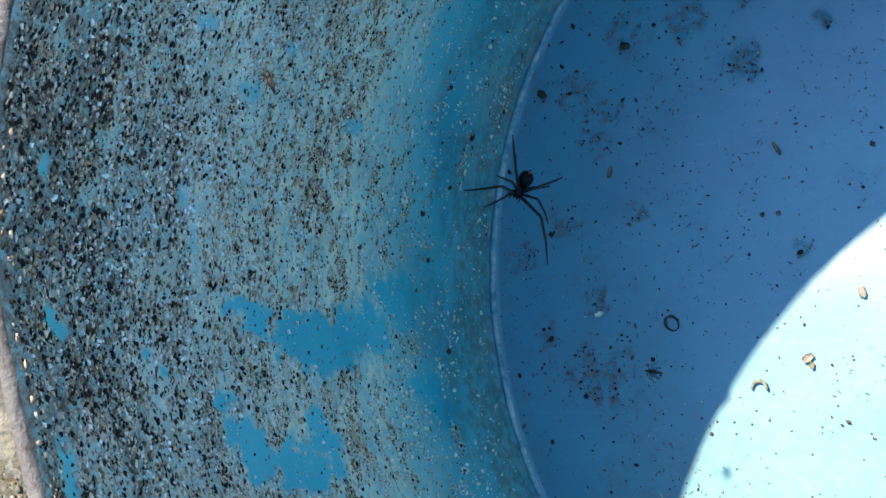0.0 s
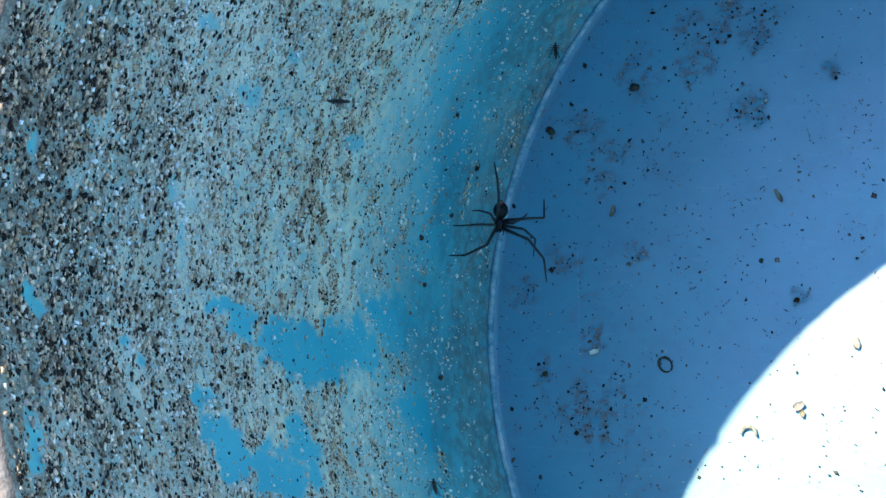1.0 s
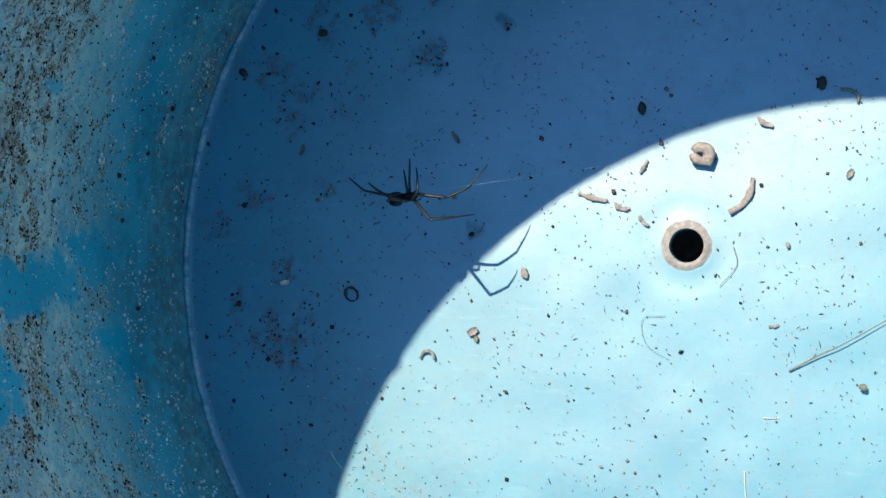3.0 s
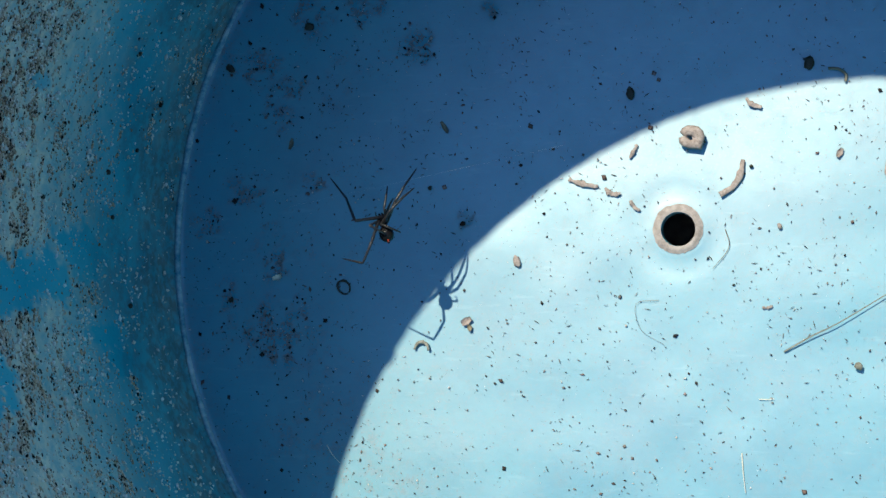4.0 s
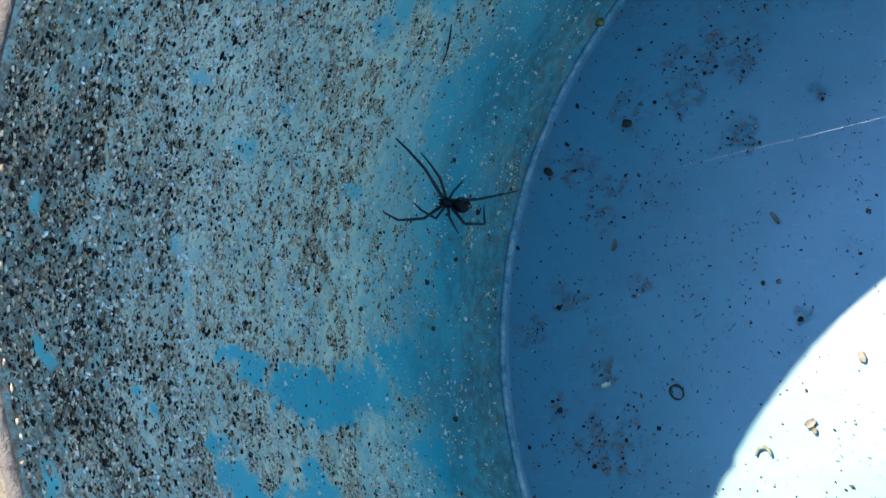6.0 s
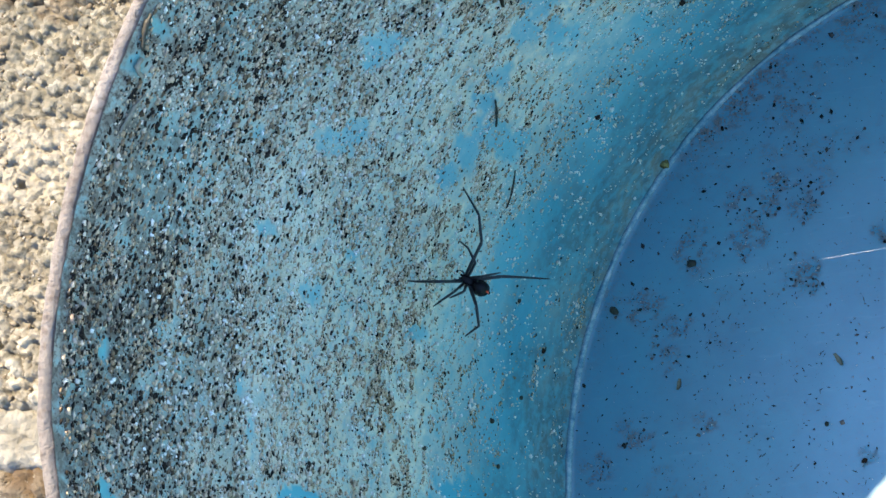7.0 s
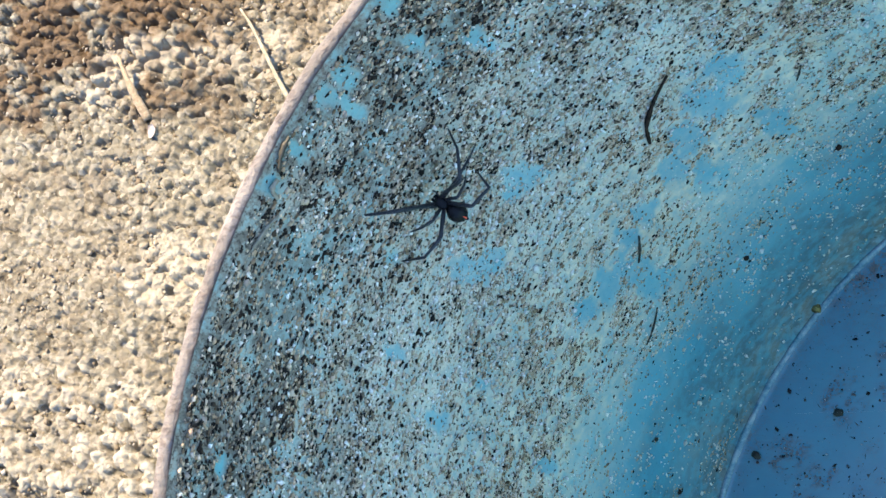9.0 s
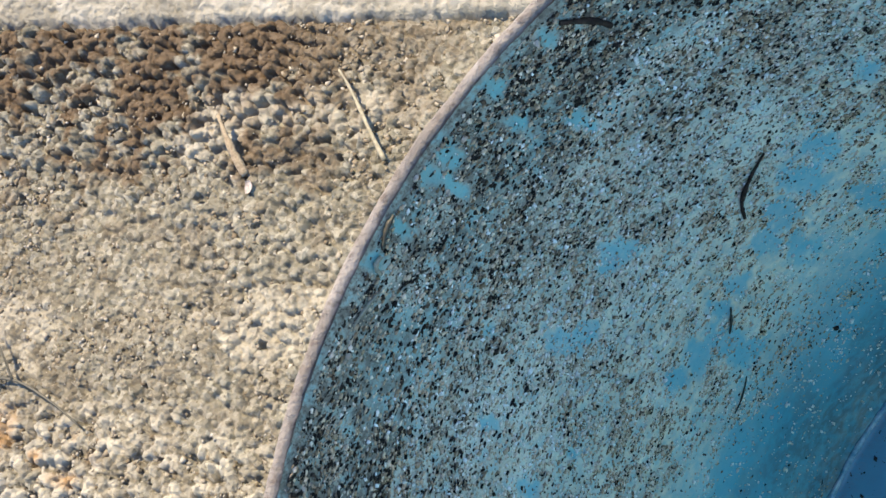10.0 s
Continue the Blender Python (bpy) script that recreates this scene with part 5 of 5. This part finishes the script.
    stance(5.0, 170, [(128, 112, 100, 0.40), (110, 120, 120, 0.4), (80, 60, 60, 0.35), (355, 0, 8, 0.55)], [(205, 196, 122, 0.92), (225, 200, 150, 0.45), (280, 255, 235, 0.35), (345, 0, 5, 0.5)])
    stance(5.5, 174, [(118, 98, 92, 0.66), (130, 135, 135, 0.4), (30, 70, 90, 0.4), (355, 5, 30, 0.80)], [(218, 150, 108, 0.66), (240, 200, 150, 0.5), (300, 250, 120, 0.6), (283, 205, 146, 0.98)])
    stance(5.7, 172, [(140, 135, 132, 0.95), (120, 118, 115, 0.95), (70, 60, 60, 0.4), (0, 2, 6, 0.85)], [(215, 180, 140, 0.7), (230, 120, 100, 0.7), (285, 320, 330, 0.7), (300, 30, 45, 0.8)])
    stance(6.8, 140, [(55, 88, 112, 0.95), (50, 110, 135, 0.6), (0, 0, 0, 0.6), (355, 353, 352, 0.98)], [(185, 175, 168, 0.42), (215, 205, 205, 0.5), (240, 200, 195, 0.4), (285, 265, 205, 0.7)])
    stance(7.1, 142, [(55, 88, 112, 0.95), (50, 110, 135, 0.6), (0, 0, 0, 0.6), (355, 353, 352, 0.98)], [(172, 168, 166, 0.42), (215, 205, 205, 0.5), (240, 200, 195, 0.4), (285, 265, 205, 0.7)])
    stance(7.5, 165, [(95, 91, 89, 0.98), (93, 103, 118, 0.8), (45, 330, 300, 0.4), (357, 355, 342, 0.85)], [(196, 178, 176, 0.98), (215, 200, 196, 0.92), (255, 330, 70, 0.3), (275, 240, 182, 0.85)])
    stance(8.0, 122, [(20, 95, 118, 0.95), (60, 100, 115, 0.4), (340, 335, 335, 0.5), (338, 332, 328, 0.60)], [(190, 172, 170, 0.4), (205, 182, 180, 0.5), (250, 235, 230, 0.6), (265, 245, 222, 0.8)])
    stance(8.5, 135, [(72, 82, 92, 0.52), (25, 85, 115, 0.98), (358, 60, 130, 0.7), (335, 20, 140, 0.85)], [(195, 178, 174, 0.98), (218, 195, 185, 0.9), (200, 178, 172, 0.8), (275, 255, 228, 0.9)])
    stance(9.0, 140, [(30, 85, 105, 0.6), (38, 55, 60, 0.75), (5, 50, 70, 0.6), (342, 40, 120, 0.7)], [(182, 180, 180, 0.65), (176, 178, 178, 0.8), (228, 205, 195, 0.7), (258, 220, 180, 0.8)])
    stance(9.5, 108, [(85, 80, 80, 0.22), (12, 30, 50, 0.72), (15, 30, 35, 0.5), (322, 320, 318, 0.32)], [(140, 138, 138, 0.30), (180, 180, 180, 0.42), (198, 190, 186, 0.7), (255, 245, 250, 0.45)])
    stance(9.8, 320, [(300, 290, 290, 0.5), (280, 260, 260, 0.4), (200, 190, 190, 0.5), (178, 176, 176, 0.5)], [(350, 350, 350, 0.5), (60, 80, 90, 0.5), (110, 95, 90, 0.6), (125, 130, 130, 0.6)])
    stance(10.0, 318, [(300, 290, 290, 0.5), (280, 260, 260, 0.4), (200, 190, 190, 0.5), (178, 176, 176, 0.5)], [(350, 350, 350, 0.5), (60, 80, 90, 0.5), (110, 95, 90, 0.6), (125, 130, 130, 0.6)])

    steps = [k / 10 for k in range(101)]
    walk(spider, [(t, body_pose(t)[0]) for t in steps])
    for index, key in enumerate([("R", 1), ("R", 2), ("R", 3), ("R", 4), ("L", 1), ("L", 2), ("L", 3), ("L", 4)]):
        upper, shin, foot, hip, up, mid = legs[key]
        rows_leg, rows_shin, rows_foot = [], [], []
        for t in steps:
            a, b, c = leg_poses(t, body_pose(t)[1], index)
            knee = Matrix.Translation((up, 0, 0)) @ b
            rows_leg.append((t, Matrix.Translation(hip) @ a))
            rows_shin.append((t, knee))
            rows_foot.append((t, Matrix.Translation(knee @ Vector((mid, 0, 0))) @ c))
        walk(upper, rows_leg)
        walk(shin, rows_shin)
        walk(foot, rows_foot)

    def strand(t, a, b):
        way = (Vector(b) - Vector(a)).normalized()
        m = way.to_track_quat("X", "Z").to_matrix().to_4x4()
        m.translation = Vector(a) - way * 0.02
        return t, m

    walk(silk, [strand(0.0, (-0.150, 0.045, 0.020), (-0.145, -0.05, 0.020)), strand(1.5, (-0.150, 0.045, 0.020), (-0.145, -0.05, 0.020)), strand(1.7, (-0.112, 0.034, 0.028), (-0.092, -0.005, 0.028)), strand(2.0, (-0.1047, 0.0060, 0.037), (-0.0867, 0.0010, 0.037)), strand(2.5, (-0.0997, 0.0190, 0.037), (-0.0811, 0.0208, 0.037)),
                strand(4.5, (-0.1122, 0.0165, 0.045), (-0.0617, 0.0265, 0.045)), strand(5.0, (-0.0880, 0.0500, 0.069), (-0.0300, 0.0595, 0.069)), strand(5.5, (-0.0645, 0.0470, 0.093), (0.0025, 0.0570, 0.093)),
                strand(6.8, (-0.0751, 0.0580, 0.114), (-0.0124, 0.0629, 0.114)), strand(7.5, (-0.0755, 0.0582, 0.116), (-0.0126, 0.0599, 0.116)),
                strand(8.0, (-0.0880, 0.0639, 0.112), (-0.0350, 0.0636, 0.112)), strand(10.0, (-0.0880, 0.0639, 0.112), (-0.0350, 0.0636, 0.112))])

    walk(midge_a, [(0.0, pose(-0.155, 0.048, 0.235, 0, -20, 100)), (0.6, pose(-0.1601, 0.0586, 0.2052, 0, -20, 170)), (0.8, pose(-0.1602, 0.0584, 0.2010, 0, -20, 175)),
                   (1.0, pose(-0.1629, 0.0504, 0.1816, 0, -20, 180)), (1.2, pose(-0.1621, 0.0529, 0.1810, 0, -20, 185)), (1.5, pose(-0.1685, 0.0260, 0.1503, 0, -20, 140)),
                   (1.8, pose(-0.1640, 0.0307, 0.2400, 0, -40, 100)), (2.3, pose(-0.1500, 0.0600, 0.3800, 0, -40, 60)), (2.8, pose(-0.2500, 0.3000, 0.4500, 0, -10, 90)), (3.6, pose(-0.3000, 0.6000, 0.1000, 0, 20, 100)),
                   (4.0, pose(-0.3000, 0.7000, -0.0320, 0, 0, 100)), (10.0, pose(-0.3000, 0.7000, -0.0320, 0, 0, 100))])
    walk(midge_b, [(0.0, pose(-0.060, -0.130, 0.030, 0, -10, 120)), (0.8, pose(-0.130, -0.098, 0.090, 0, -20, 110)), (1.0, pose(-0.1619, -0.0536, 0.1092, 0, -30, 90)),
                   (1.1, pose(-0.1695, -0.0188, 0.1163, 0, -30, 90)), (1.2, pose(-0.1704, -0.0053, 0.1243, 0, -30, 80)), (1.3, pose(-0.1701, 0.0120, 0.1605, 0, -30, 100)),
                   (1.4, pose(-0.1705, -0.0024, 0.1715, 0, -20, 170)), (1.5, pose(-0.1685, -0.0257, 0.1936, 0, -20, 240)), (1.6, pose(-0.1636, -0.0479, 0.2138, 0, -30, 250)),
                   (2.0, pose(-0.120, -0.140, 0.330, 0, -30, 260)), (2.6, pose(-0.100, -0.350, 0.400, 0, -10, 270)), (3.6, pose(0.100, -0.600, 0.100, 0, 20, 290)),
                   (4.0, pose(0.150, -0.700, -0.0320, 0, 0, 290)), (10.0, pose(0.150, -0.700, -0.0320, 0, 0, 290))])
    walk(midge_c, [(0.0, pose(-0.1252, -0.0304, 0.020, 0, -10, 170)), (0.5, pose(-0.1332, 0.0652, 0.030, 0, -10, 110)), (1.2, pose(-0.1650, 0.0950, 0.035, 0, -20, 85)),
                   (1.35, pose(-0.1700, 0.0500, 0.040, 0, -20, 150)), (1.5, pose(-0.1702, 0.0101, 0.0422, 0, -20, 230)), (1.8, pose(-0.1699, -0.0146, 0.0646, 0, -20, 250)),
                   (2.1, pose(-0.1604, -0.0578, 0.0629, 0, -20, 265)), (2.8, pose(-0.110, -0.130, 0.070, 0, -20, 290)), (10.0, pose(0.060, -0.150, 0.060, 0, -10, 330))])


motions()
